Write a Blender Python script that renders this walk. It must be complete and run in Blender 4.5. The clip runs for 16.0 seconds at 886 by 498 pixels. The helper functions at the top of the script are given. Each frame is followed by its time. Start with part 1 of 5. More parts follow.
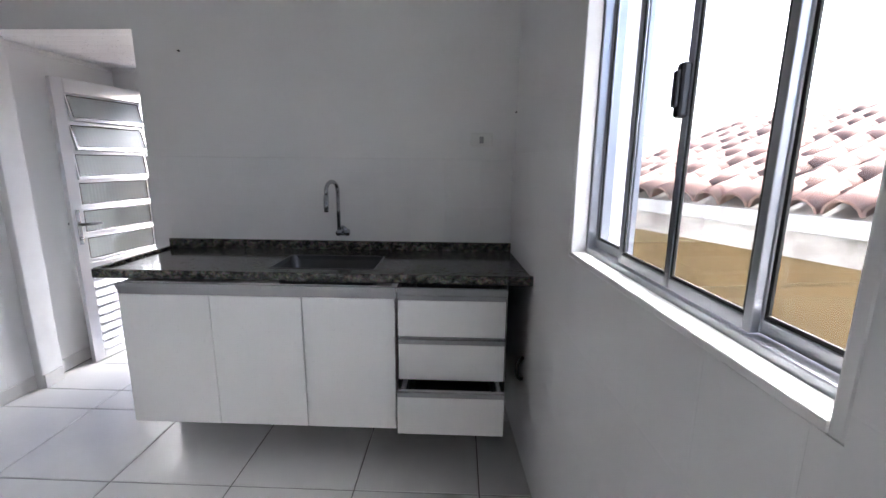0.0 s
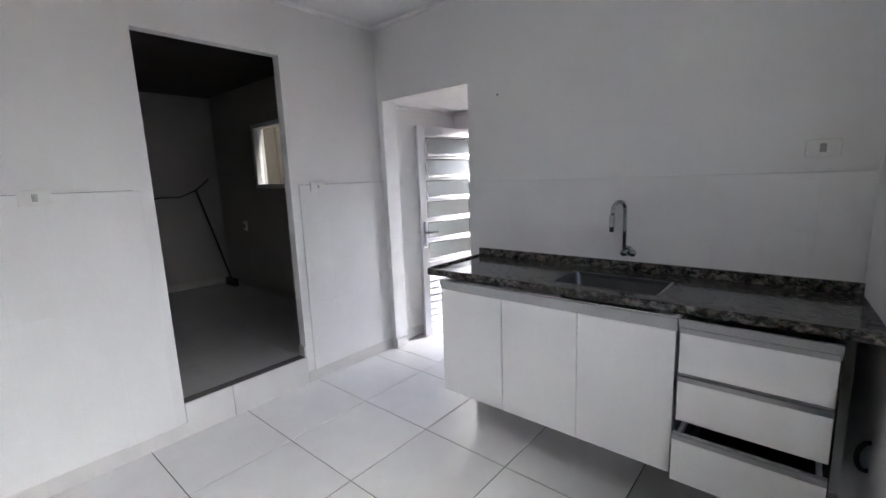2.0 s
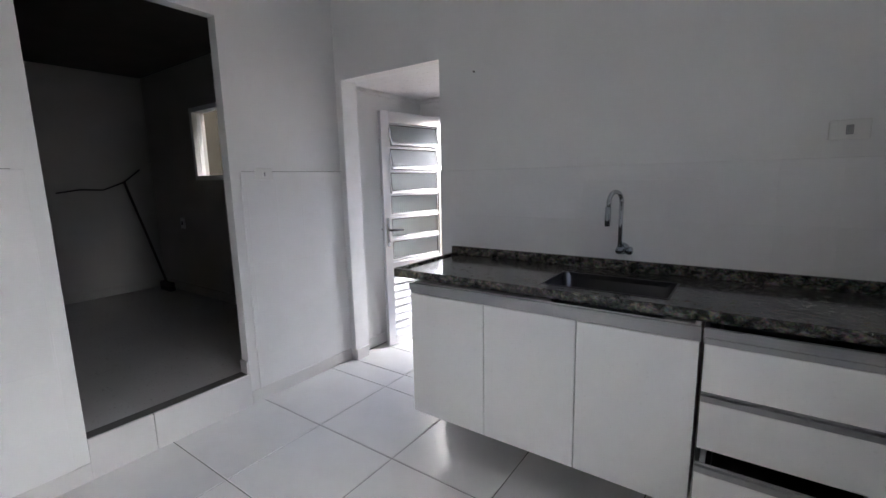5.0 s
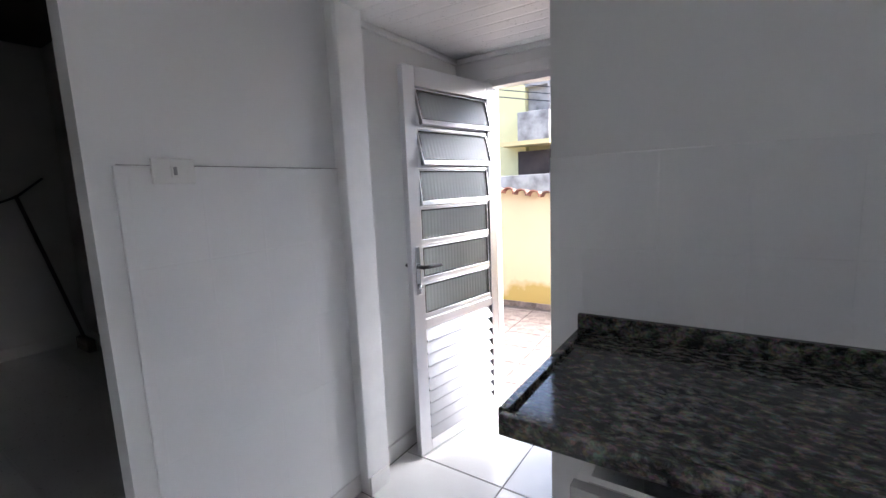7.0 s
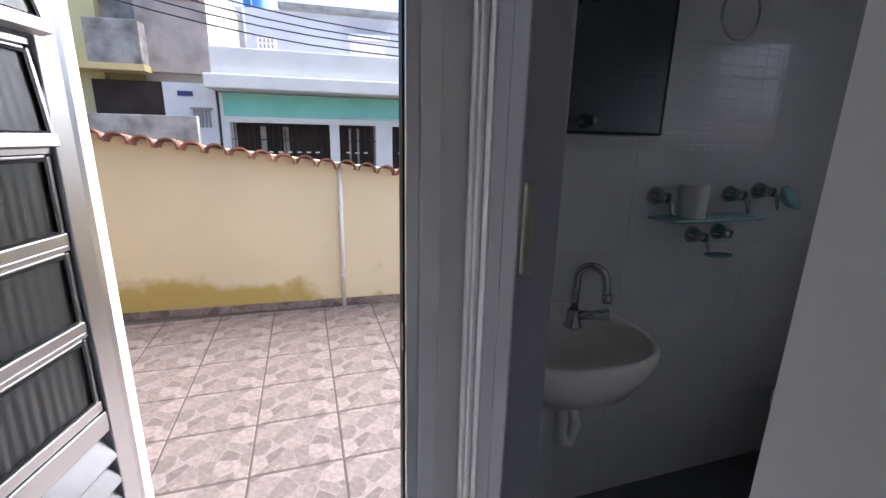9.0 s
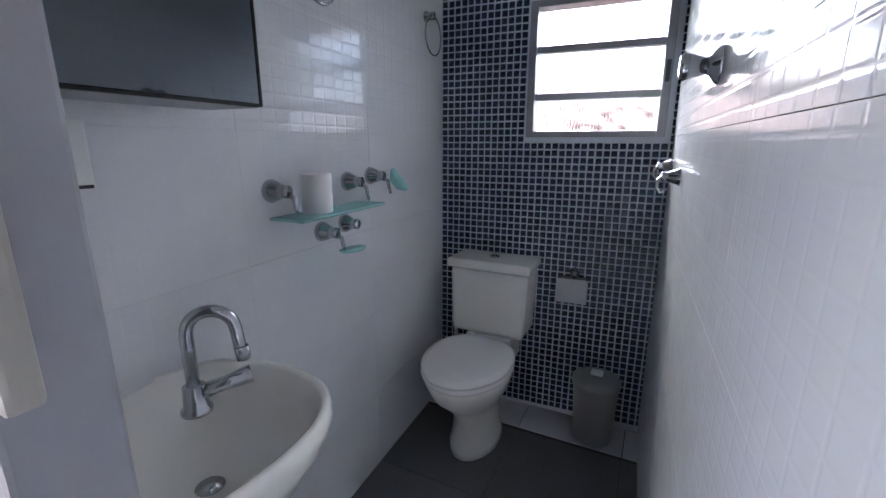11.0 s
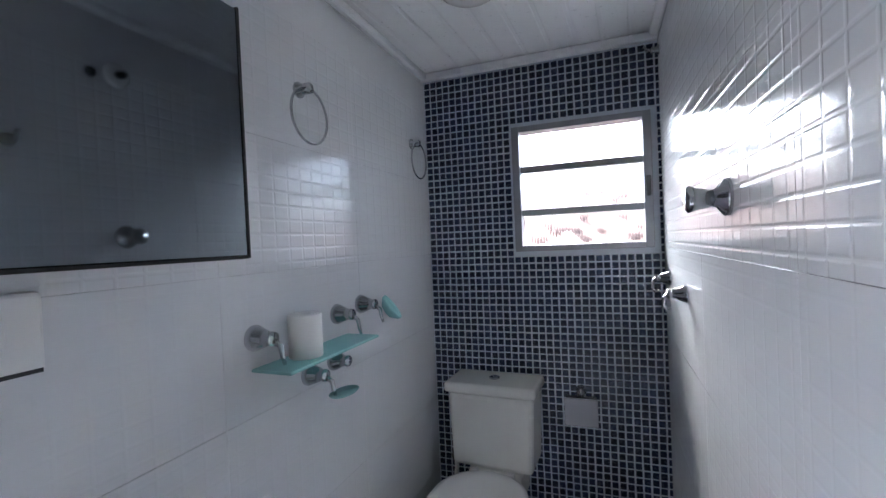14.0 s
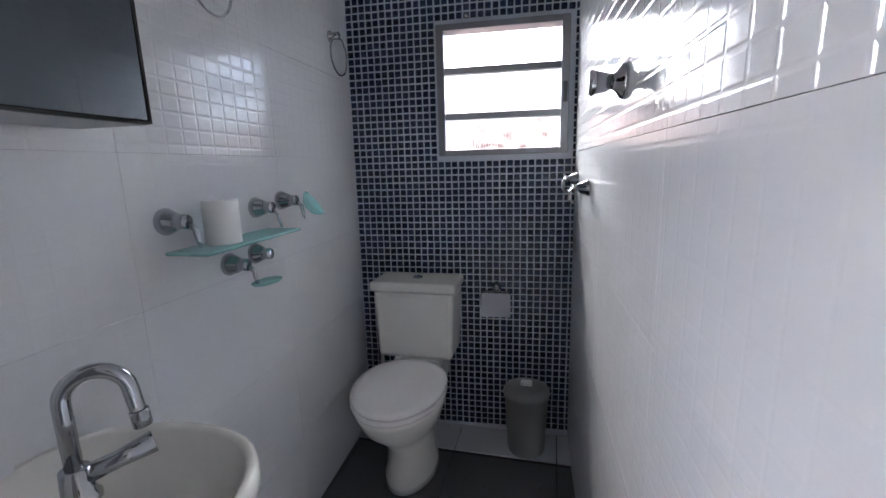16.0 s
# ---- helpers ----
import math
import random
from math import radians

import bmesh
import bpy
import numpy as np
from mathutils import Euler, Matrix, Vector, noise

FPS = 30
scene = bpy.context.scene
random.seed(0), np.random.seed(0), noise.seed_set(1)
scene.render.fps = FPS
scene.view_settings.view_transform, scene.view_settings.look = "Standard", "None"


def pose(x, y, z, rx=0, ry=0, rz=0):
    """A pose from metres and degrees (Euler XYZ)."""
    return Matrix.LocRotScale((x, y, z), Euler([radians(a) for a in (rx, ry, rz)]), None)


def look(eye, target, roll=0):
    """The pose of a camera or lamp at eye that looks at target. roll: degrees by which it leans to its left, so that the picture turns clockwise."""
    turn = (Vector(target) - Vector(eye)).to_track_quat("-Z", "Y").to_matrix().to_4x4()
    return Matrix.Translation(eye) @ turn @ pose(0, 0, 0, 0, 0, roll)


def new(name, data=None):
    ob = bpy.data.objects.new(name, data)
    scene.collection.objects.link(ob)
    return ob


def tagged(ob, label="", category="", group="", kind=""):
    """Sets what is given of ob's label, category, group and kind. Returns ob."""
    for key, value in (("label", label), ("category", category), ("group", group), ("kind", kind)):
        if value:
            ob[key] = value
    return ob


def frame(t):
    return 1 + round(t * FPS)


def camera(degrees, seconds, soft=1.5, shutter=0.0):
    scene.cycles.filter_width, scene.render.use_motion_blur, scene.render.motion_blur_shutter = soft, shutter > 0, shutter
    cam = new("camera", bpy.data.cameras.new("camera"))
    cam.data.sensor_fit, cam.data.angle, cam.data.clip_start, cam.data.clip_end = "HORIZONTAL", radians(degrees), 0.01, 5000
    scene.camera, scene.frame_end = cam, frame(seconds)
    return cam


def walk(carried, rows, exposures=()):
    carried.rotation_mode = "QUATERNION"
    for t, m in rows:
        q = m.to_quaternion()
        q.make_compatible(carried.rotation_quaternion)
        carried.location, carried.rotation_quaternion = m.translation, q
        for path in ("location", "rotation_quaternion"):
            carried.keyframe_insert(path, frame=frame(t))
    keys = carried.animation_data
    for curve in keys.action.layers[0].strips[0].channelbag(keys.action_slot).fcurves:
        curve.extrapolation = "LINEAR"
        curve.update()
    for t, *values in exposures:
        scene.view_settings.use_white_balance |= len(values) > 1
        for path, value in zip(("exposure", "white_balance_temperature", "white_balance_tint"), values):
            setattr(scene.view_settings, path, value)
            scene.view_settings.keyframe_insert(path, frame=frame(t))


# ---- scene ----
cam = camera(91.7, 16.0)
PATH = [
    (0, (1.478, 0.728, 1.458), (1.408, 2.686, 1.057), 0.5),
    (0.5, (1.633, 0.742, 1.508), (1.252, 2.659, 1.081), -0.0),
    (1, (1.642, 0.727, 1.477), (0.874, 2.532, 1.089), -0.2),
    (1.5, (1.606, 0.698, 1.495), (0.595, 2.386, 1.134), -1.7),
    (2, (1.574, 0.668, 1.51), (0.288, 2.164, 1.18), -2.2),
    (2.5, (1.532, 0.651, 1.519), (-0.013, 1.879, 1.192), -2.0),
    (3, (1.494, 0.626, 1.518), (-0.21, 1.62, 1.191), -2.2),
    (3.5, (1.473, 0.637, 1.498), (-0.176, 1.728, 1.198), -2.5),
    (4, (1.473, 0.686, 1.497), (0.101, 2.112, 1.215), -2.9),
    (4.2, (1.47, 0.72, 1.463), (0.274, 2.302, 1.204), -2.6),
    (6.5, (0.489, 1.568, 1.401), (-0.634, 3.182, 1.034), -0.8),
    (7, (0.158, 1.881, 1.394), (-0.945, 3.525, 1.112), -2.4),
    (7.5, (-0.168, 2.162, 1.386), (-1.254, 3.816, 1.122), -0.8),
    (8, (-0.387, 2.499, 1.369), (-0.925, 4.396, 1.032), -1.8),
    (8.5, (-0.468, 2.872, 1.362), (-0.602, 4.822, 0.985), -1.3),
    (8.8, (-0.498, 3.009, 1.365), (-0.34, 4.942, 0.875), 0.8),
    (9, (-0.506, 3.126, 1.34), (-0.009, 4.999, 0.843), 1.2),
    (9.2, (-0.496, 3.22, 1.339), (0.4, 4.934, 0.832), 0.9),
    (9.4, (-0.465, 3.278, 1.327), (0.761, 4.758, 0.771), 0.9),
    (9.5, (-0.444, 3.297, 1.323), (0.923, 4.656, 0.752), 0.6),
    (9.7, (-0.401, 3.332, 1.314), (1.078, 4.543, 0.726), -0.6),
    (10, (-0.346, 3.377, 1.299), (1.249, 4.413, 0.68), -3.4),
    (10.2, (-0.323, 3.39, 1.29), (1.327, 4.355, 0.701), -2.2),
    (12.3, (-0.208, 3.517, 1.291), (1.577, 4.364, 0.982), -1.0),
    (12.5, (-0.202, 3.522, 1.302), (1.589, 4.371, 1.036), -1.2),
    (13, (-0.19, 3.526, 1.344), (1.62, 4.363, 1.194), -2.5),
    (13.5, (-0.188, 3.527, 1.391), (1.633, 4.353, 1.418), -2.0),
    (14, (-0.196, 3.525, 1.375), (1.637, 4.326, 1.342), -2.5),
    (14.5, (-0.213, 3.517, 1.343), (1.614, 4.305, 1.141), -3.1),
    (15, (-0.237, 3.519, 1.307), (1.6, 4.243, 0.989), -3.1),
    (15.5, (-0.254, 3.509, 1.291), (1.63, 4.071, 0.926), -2.7),
    (16, (-0.236, 3.496, 1.276), (1.666, 3.984, 0.898), -1.6),
]
EXPOSURES = [
    (0.0, 3.6, 5900, 8), (2.0, 3.7, 5950, 7), (3.2, 3.65, 5950, 7), (4.2, 3.45, 5950, 7), (6.5, 3.25, 5900, 7), (7.6, 2.75, 5850, 7), (8.4, 2.15, 5850, 8), (9.0, 1.85, 5800, 8), (9.4, 1.5, 5800, 8),
    (10.0, 2.0, 5550, 9), (10.2, 2.5, 5550, 9), (12.3, 4.3, 5500, 5), (14.0, 3.95, 5550, 6), (15.0, 3.8, 5600, 6), (16.0, 3.95, 5800, 8),
]
walk(cam, [(t, look(eye, target, roll)) for t, eye, target, roll in PATH], EXPOSURES)

# ---------- world and light ----------
world = bpy.data.worlds.new("overcast_sky")
scene.world = world
world.use_nodes = True
wn, wl = world.node_tree.nodes, world.node_tree.links
sky = wn.new("ShaderNodeTexSky")
sky.sky_type, sky.sun_disc = "NISHITA", False
sky.sun_elevation, sky.sun_rotation = radians(50), radians(66)
sky.air_density, sky.dust_density, sky.ozone_density = 0.6, 6.0, 0.3
wl.new(sky.outputs[0], wn["Background"].inputs[0])
wn["Background"].inputs[1].default_value = 0.15
sun_data = bpy.data.lights.new("sun", "SUN")
sun_data.energy, sun_data.angle, sun_data.color = 0.7, radians(70), (1.0, 0.97, 0.93)
sun = new("sun", sun_data)
sun.matrix_world = look((0, 0, 0), (-0.59, -0.26, -0.766))


# ---------- materials ----------
def mat(name, color, rough=0.6, metal=0.0, vary=0.08, scale=3.0, bump=0.1, fine=60.0, spec=0.5, stain=None, piece=0.0):
    """A surface with broad mottling, fine grain relief and, if given, a stain colour that shows in patches."""
    m = bpy.data.materials.new(name)
    m.use_nodes = True
    n, l = m.node_tree.nodes, m.node_tree.links
    b = n["Principled BSDF"]
    tc = n.new("ShaderNodeTexCoord")
    big, small = n.new("ShaderNodeTexNoise"), n.new("ShaderNodeTexNoise")
    big.inputs["Scale"].default_value, small.inputs["Scale"].default_value = scale, fine
    big.inputs["Detail"].default_value, small.inputs["Detail"].default_value = 6, 4
    for t in (big, small):
        l.new(tc.outputs["Object"], t.inputs["Vector"])
    ramp = n.new("ShaderNodeValToRGB")
    c = Vector(color)
    dark = stain if stain else c * (1 - vary * 1.6)
    ramp.color_ramp.elements[0].color = (*dark, 1)
    ramp.color_ramp.elements[1].color = (*(min(1, v) for v in c * (1 + vary * 0.6)), 1)
    ramp.color_ramp.elements[0].position, ramp.color_ramp.elements[1].position = (0.3, 0.55) if stain else (0.25, 0.75)
    l.new(big.outputs["Fac"], ramp.inputs["Fac"])
    col = ramp.outputs["Color"]
    if piece:
        info, hsv, mr = n.new("ShaderNodeObjectInfo"), n.new("ShaderNodeHueSaturation"), n.new("ShaderNodeMapRange")
        mr.inputs["To Min"].default_value, mr.inputs["To Max"].default_value = 1 - piece, 1 + piece
        l.new(info.outputs["Random"], mr.inputs["Value"])
        l.new(mr.outputs["Result"], hsv.inputs["Value"])
        l.new(col, hsv.inputs["Color"])
        col = hsv.outputs["Color"]
    l.new(col, b.inputs["Base Color"])
    rr = n.new("ShaderNodeMapRange")
    rr.inputs["To Min"].default_value, rr.inputs["To Max"].default_value = max(0.02, rough - 0.08), min(1, rough + 0.08)
    if metal > 0.5:
        rr.inputs["To Min"].default_value, rr.inputs["To Max"].default_value = max(0.02, rough - 0.02), rough + 0.02
    l.new(small.outputs["Fac"], rr.inputs["Value"])
    l.new(rr.outputs["Result"], b.inputs["Roughness"])
    b.inputs["Metallic"].default_value = metal
    b.inputs["Specular IOR Level"].default_value = spec
    if bump:
        bp = n.new("ShaderNodeBump")
        bp.inputs["Strength"].default_value, bp.inputs["Distance"].default_value = bump, 0.004
        l.new(small.outputs["Fac"], bp.inputs["Height"])
        l.new(bp.outputs["Normal"], b.inputs["Normal"])
    return m


def relief(m, width, height, strength, distance=0.003, offset=0.0, mortar=0.006, axis="XZ", smooth=0.4):
    """Adds the relief of joints in a grid to a material made by mat()."""
    n, l = m.node_tree.nodes, m.node_tree.links
    b = n["Principled BSDF"]
    tc, sep, com = n.new("ShaderNodeTexCoord"), n.new("ShaderNodeSeparateXYZ"), n.new("ShaderNodeCombineXYZ")
    l.new(tc.outputs["Object"], sep.inputs[0])
    l.new(sep.outputs[axis[0]], com.inputs[0])
    l.new(sep.outputs[axis[1]], com.inputs[1])
    br = n.new("ShaderNodeTexBrick")
    br.offset, br.squash = offset, 1.0
    br.inputs["Scale"].default_value = 1.0
    br.inputs["Brick Width"].default_value, br.inputs["Row Height"].default_value = width, height
    br.inputs["Mortar Size"].default_value, br.inputs["Mortar Smooth"].default_value = mortar, smooth
    l.new(com.outputs[0], br.inputs["Vector"])
    bp = n.new("ShaderNodeBump")
    bp.invert = True
    bp.inputs["Strength"].default_value, bp.inputs["Distance"].default_value = strength, distance
    l.new(br.outputs["Fac"], bp.inputs["Height"])
    old = b.inputs["Normal"].links
    if old:
        l.new(old[0].from_socket, bp.inputs["Normal"])
    l.new(bp.outputs["Normal"], b.inputs["Normal"])
    return m


PAINT = mat("white_wall_paint", (0.80, 0.80, 0.795), 0.5, vary=0.04, scale=1.5, bump=0.35, fine=8)
DADO = relief(mat("painted_tile_x", (0.80, 0.80, 0.80), 0.38, vary=0.04, scale=2, bump=0.30, fine=7), 0.2, 0.3, 0.30, mortar=0.004)
DADO_Y = relief(mat("painted_tile_y", (0.80, 0.80, 0.80), 0.38, vary=0.04, scale=2, bump=0.30, fine=7), 0.2, 0.3, 0.30, mortar=0.004, axis="YZ")
REVEAL = mat("white_gloss_paint", (0.82, 0.82, 0.82), 0.4, vary=0.05, scale=8, bump=0.3, fine=40)
CEIL = mat("ceiling_paint", (0.78, 0.78, 0.78), 0.6, vary=0.03)
PVC = relief(mat("pvc_ceiling", (0.82, 0.82, 0.83), 0.3, vary=0.02, bump=0.02), 8.0, 0.10, 0.6, 0.006, mortar=0.010, axis="XY")
FLOOR = mat("white_floor_tile", (0.70, 0.69, 0.68), 0.22, vary=0.04, scale=5, bump=0.03, fine=80, piece=0.02)
GROUT = mat("dark_grout", (0.10, 0.095, 0.09), 0.9, vary=0.2)
BASEB = mat("baseboard_tile", (0.66, 0.65, 0.64), 0.3, vary=0.05, scale=6, bump=0.05)
# raised room: wall and ceiling colours carry the shade of the unlit room
SHADEWALL = mat("room_paint_with_shade", (0.42, 0.40, 0.38), 0.7, vary=0.06, scale=2)
SHADECEIL = mat("ceiling_with_shade", (0.05, 0.04, 0.035), 0.8, vary=0.2)
ALU = mat("brushed_aluminium", (0.68, 0.68, 0.70), 0.30, 1.0, vary=0.02, scale=4, bump=0.0)
ALU_SASH = mat("sash_aluminium", (0.40, 0.41, 0.44), 0.38, 1.0, vary=0.04, scale=5, bump=0.0)
ALU_SLAT = mat("matt_aluminium", (0.36, 0.36, 0.38), 0.42, 1.0, vary=0.06, scale=9, bump=0.05, fine=30)
ALU_DULL = mat("dull_aluminium", (0.32, 0.32, 0.34), 0.42, 1.0, vary=0.04, scale=5, bump=0.0)
CHROME = mat("chrome", (0.46, 0.47, 0.49), 0.10, 1.0, vary=0.03, bump=0.0)
STEEL = mat("sink_steel", (0.08, 0.08, 0.084), 0.36, 1.0, vary=0.04, bump=0.0)
BLACK = mat("black_plastic", (0.012, 0.012, 0.016), 0.35, vary=0.1)
RUBBER = mat("black_gasket", (0.01, 0.01, 0.01), 0.7, vary=0.1)
LAMINATE = mat("white_laminate", (0.80, 0.80, 0.79), 0.3, vary=0.02, bump=0.02)
GREYTRIM = mat("grey_profile", (0.36, 0.36, 0.37), 0.35, 0.6, vary=0.05)
# near-black so that the shade in the drawer gaps lies in the colour
CABSHADE = mat("carcass_with_shade", (0.025, 0.025, 0.026), 0.6, vary=0.1)
PLASTIC = mat("white_plastic", (0.78, 0.78, 0.76), 0.35, vary=0.03, bump=0.02)
CREAMPL = mat("cream_plastic", (0.38, 0.36, 0.31), 0.4, vary=0.04, bump=0.02)
CERAMIC = mat("white_ceramic", (0.76, 0.75, 0.70), 0.12, vary=0.03, bump=0.01)
SEATPL = mat("seat_plastic", (0.76, 0.75, 0.74), 0.22, vary=0.02, bump=0.01)
BATHTILE = relief(mat("bath_wall_tile", (0.71, 0.72, 0.73), 0.16, vary=0.03, scale=3, bump=0.05, fine=14), 0.050, 0.036, 0.07, 0.004, mortar=0.005, smooth=0.8, axis="XY")
BATHREL = relief(mat("bath_relief_tile", (0.71, 0.72, 0.73), 0.14, vary=0.03, scale=3, bump=0.05, fine=14), 0.050, 0.036, 0.24, 0.004, mortar=0.005, smooth=0.8, axis="XY")
BATHFLOOR = mat("bath_floor_tile", (0.13, 0.13, 0.135), 0.3, vary=0.08, scale=6, bump=0.05)
# pale colour stands for the light on the floor's rear strip
BATHFLOOR_LIT = mat("lit_floor_tile", (0.62, 0.63, 0.65), 0.3, vary=0.06, scale=6, bump=0.05)
MOSAIC = mat("blue_mosaic", (0.018, 0.030, 0.070), 0.26, vary=0.03, scale=6, bump=0.0, piece=0.3)
MGROUT = mat("mosaic_grout", (0.60, 0.64, 0.70), 0.8, vary=0.08)
BINPL = mat("grey_bin_plastic", (0.27, 0.27, 0.255), 0.4, vary=0.05)
MIRROR = mat("smoked_mirror", (0.17, 0.19, 0.21), 0.04, 1.0, vary=0.03, bump=0.0)
YELLOW = mat("yellow_render", (0.72, 0.58, 0.30), 0.85, vary=0.06, scale=1.3, bump=0.25, fine=60)
# ochre render, darkened to hold the shade between the houses
OCHRE_SHADE = mat("shaded_ochre_render", (0.145, 0.10, 0.042), 0.9, vary=0.15, scale=2, bump=0.4, fine=25)
CLAY = mat("clay_roof_tile", (0.34, 0.15, 0.10), 0.8, vary=0.25, scale=6, bump=0.3, piece=0.3, stain=(0.13, 0.075, 0.06))
PALECLAY = mat("weathered_roof_tile", (0.14, 0.08, 0.064), 0.85, vary=0.25, scale=5, bump=0.3, piece=0.4, stain=(0.06, 0.05, 0.047))
PALEYELLOW = mat("pale_yellow_render", (0.72, 0.66, 0.36), 0.85, vary=0.08, scale=1.5, bump=0.25)
CONCRETE = mat("stained_concrete", (0.42, 0.40, 0.38), 0.9, vary=0.2, scale=2.5, bump=0.4, stain=(0.16, 0.15, 0.14))
GREYRENDER = mat("grey_render", (0.46, 0.41, 0.38), 0.9, vary=0.15, scale=2.2, bump=0.3, fine=30, stain=(0.30, 0.265, 0.245))
BLUEGREY = mat("blue_grey_render", (0.58, 0.61, 0.69), 0.9, vary=0.08, scale=1.5, bump=0.2)
TURQ = mat("turquoise_paint", (0.30, 0.72, 0.65), 0.8, vary=0.07, scale=2, bump=0.2)
HOUSEWHITE = mat("white_render", (0.86, 0.86, 0.85), 0.85, vary=0.05, scale=3, bump=0.2)
# near-black that stands for the shade inside rooms across the street
SHADEIN = mat("interior_shade", (0.05, 0.035, 0.03), 0.8, vary=0.3)
REDBLOCK = mat("red_vent_block", (0.45, 0.06, 0.05), 0.8, vary=0.2)
TANKBLUE = mat("blue_water_tank", (0.07, 0.24, 0.58), 0.45, vary=0.08)
ASPHALT = mat("asphalt", (0.06, 0.06, 0.06), 0.9, vary=0.2, scale=4, bump=0.4)
GALV = mat("galvanised_gutter", (0.30, 0.30, 0.295), 0.6, 0.2, vary=0.12, scale=5, stain=(0.22, 0.22, 0.215))
BROOM = mat("dark_broom", (0.05, 0.035, 0.03), 0.7, vary=0.2)


def granite():
    m = mat("dark_granite", (0.05, 0.05, 0.045), 0.13, vary=0.2, bump=0.01)
    n, l = m.node_tree.nodes, m.node_tree.links
    b = n["Principled BSDF"]
    tc, mp = n.new("ShaderNodeTexCoord"), n.new("ShaderNodeMapping")
    mp.inputs["Scale"].default_value = (1.0, 1.5, 1.3)
    mp.inputs["Rotation"].default_value = (0, 0, 0.35)
    l.new(tc.outputs["Object"], mp.inputs["Vector"])
    a, c = n.new("ShaderNodeTexNoise"), n.new("ShaderNodeTexVoronoi")
    a.inputs["Scale"].default_value, a.inputs["Detail"].default_value, a.inputs["Roughness"].default_value = 30, 10, 0.74
    a.inputs["Distortion"].default_value = 0.35
    c.inputs["Scale"].default_value = 120
    l.new(mp.outputs[0], a.inputs["Vector"])
    l.new(mp.outputs[0], c.inputs["Vector"])
    r = n.new("ShaderNodeValToRGB")
    e = r.color_ramp.elements
    e[0].position, e[0].color = 0.40, (0.006, 0.006, 0.007, 1)
    e[1].position, e[1].color = 0.72, (0.40, 0.37, 0.32, 1)
    for p, q in ((0.46, (0.045, 0.046, 0.040, 1)), (0.52, (0.12, 0.115, 0.10, 1)), (0.59, (0.23, 0.215, 0.185, 1))):
        x = e.new(p)
        x.color = q
    l.new(a.outputs["Fac"], r.inputs["Fac"])
    mx = n.new("ShaderNodeMix")
    mx.data_type, mx.blend_type = "RGBA", "MULTIPLY"
    mx.inputs[0].default_value = 0.4
    l.new(r.outputs["Color"], mx.inputs[6])
    l.new(c.outputs["Color"], mx.inputs[7])
    l.new(mx.outputs[2], b.inputs["Base Color"])
    return m


def stone_tile():
    """Printed flagstone pattern of the terrace tiles."""
    m = mat("flagstone_tile", (0.38, 0.30, 0.28), 0.45, vary=0.1, bump=0.1, piece=0.06)
    n, l = m.node_tree.nodes, m.node_tree.links
    b = n["Principled BSDF"]
    tc = n.new("ShaderNodeTexCoord")
    edge, cell, nz = n.new("ShaderNodeTexVoronoi"), n.new("ShaderNodeTexVoronoi"), n.new("ShaderNodeTexNoise")
    edge.feature = "DISTANCE_TO_EDGE"
    nz.inputs["Scale"].default_value, nz.inputs["Detail"].default_value = 35, 6
    for t in (edge, cell):
        t.inputs["Scale"].default_value = 9.5
        l.new(tc.outputs["Object"], t.inputs["Vector"])
    l.new(tc.outputs["Object"], nz.inputs["Vector"])
    sep = n.new("ShaderNodeSeparateColor")
    l.new(cell.outputs["Color"], sep.inputs[0])
    r1, r2 = n.new("ShaderNodeValToRGB"), n.new("ShaderNodeValToRGB")
    r1.color_ramp.elements[0].color, r1.color_ramp.elements[1].color = (0.13, 0.100, 0.094, 1), (0.27, 0.220, 0.205, 1)
    r2.color_ramp.elements[0].color, r2.color_ramp.elements[1].color = (0, 0, 0, 1), (1, 1, 1, 1)
    r2.color_ramp.elements[0].position, r2.color_ramp.elements[1].position = 0.0, 0.035
    l.new(sep.outputs[0], r1.inputs["Fac"])
    l.new(edge.outputs["Distance"], r2.inputs["Fac"])
    mx, m2 = n.new("ShaderNodeMix"), n.new("ShaderNodeMix")
    mx.data_type = m2.data_type = "RGBA"
    mx.inputs[6].default_value = (0.25, 0.215, 0.205, 1)
    l.new(r2.outputs["Color"], mx.inputs[0])
    l.new(r1.outputs["Color"], mx.inputs[7])
    m2.blend_type = "OVERLAY"
    m2.inputs[0].default_value = 0.6
    l.new(mx.outputs[2], m2.inputs[6])
    l.new(nz.outputs["Fac"], m2.inputs[7])
    l.new(m2.outputs[2], b.inputs["Base Color"])
    return m


def glass(name, color, rough=0.0, ribbed=False, across="X"):
    m = bpy.data.materials.new(name)
    m.use_nodes = True
    n, l = m.node_tree.nodes, m.node_tree.links
    b = n["Principled BSDF"]
    b.inputs["Base Color"].default_value = (*color, 1)
    b.inputs["Transmission Weight"].default_value = 1.0
    b.inputs["Roughness"].default_value = rough
    b.inputs["IOR"].default_value = 1.45
    if ribbed:
        tc, wv, bp = n.new("ShaderNodeTexCoord"), n.new("ShaderNodeTexWave"), n.new("ShaderNodeBump")
        wv.bands_direction, wv.inputs["Scale"].default_value = across, 13 if across == "X" else 28
        bp.inputs["Strength"].default_value, bp.inputs["Distance"].default_value = 0.35, 0.004
        l.new(tc.outputs["Object"], wv.inputs["Vector"])
        l.new(wv.outputs["Fac"], bp.inputs["Height"])
        l.new(bp.outputs["Normal"], b.inputs["Normal"])
    return m


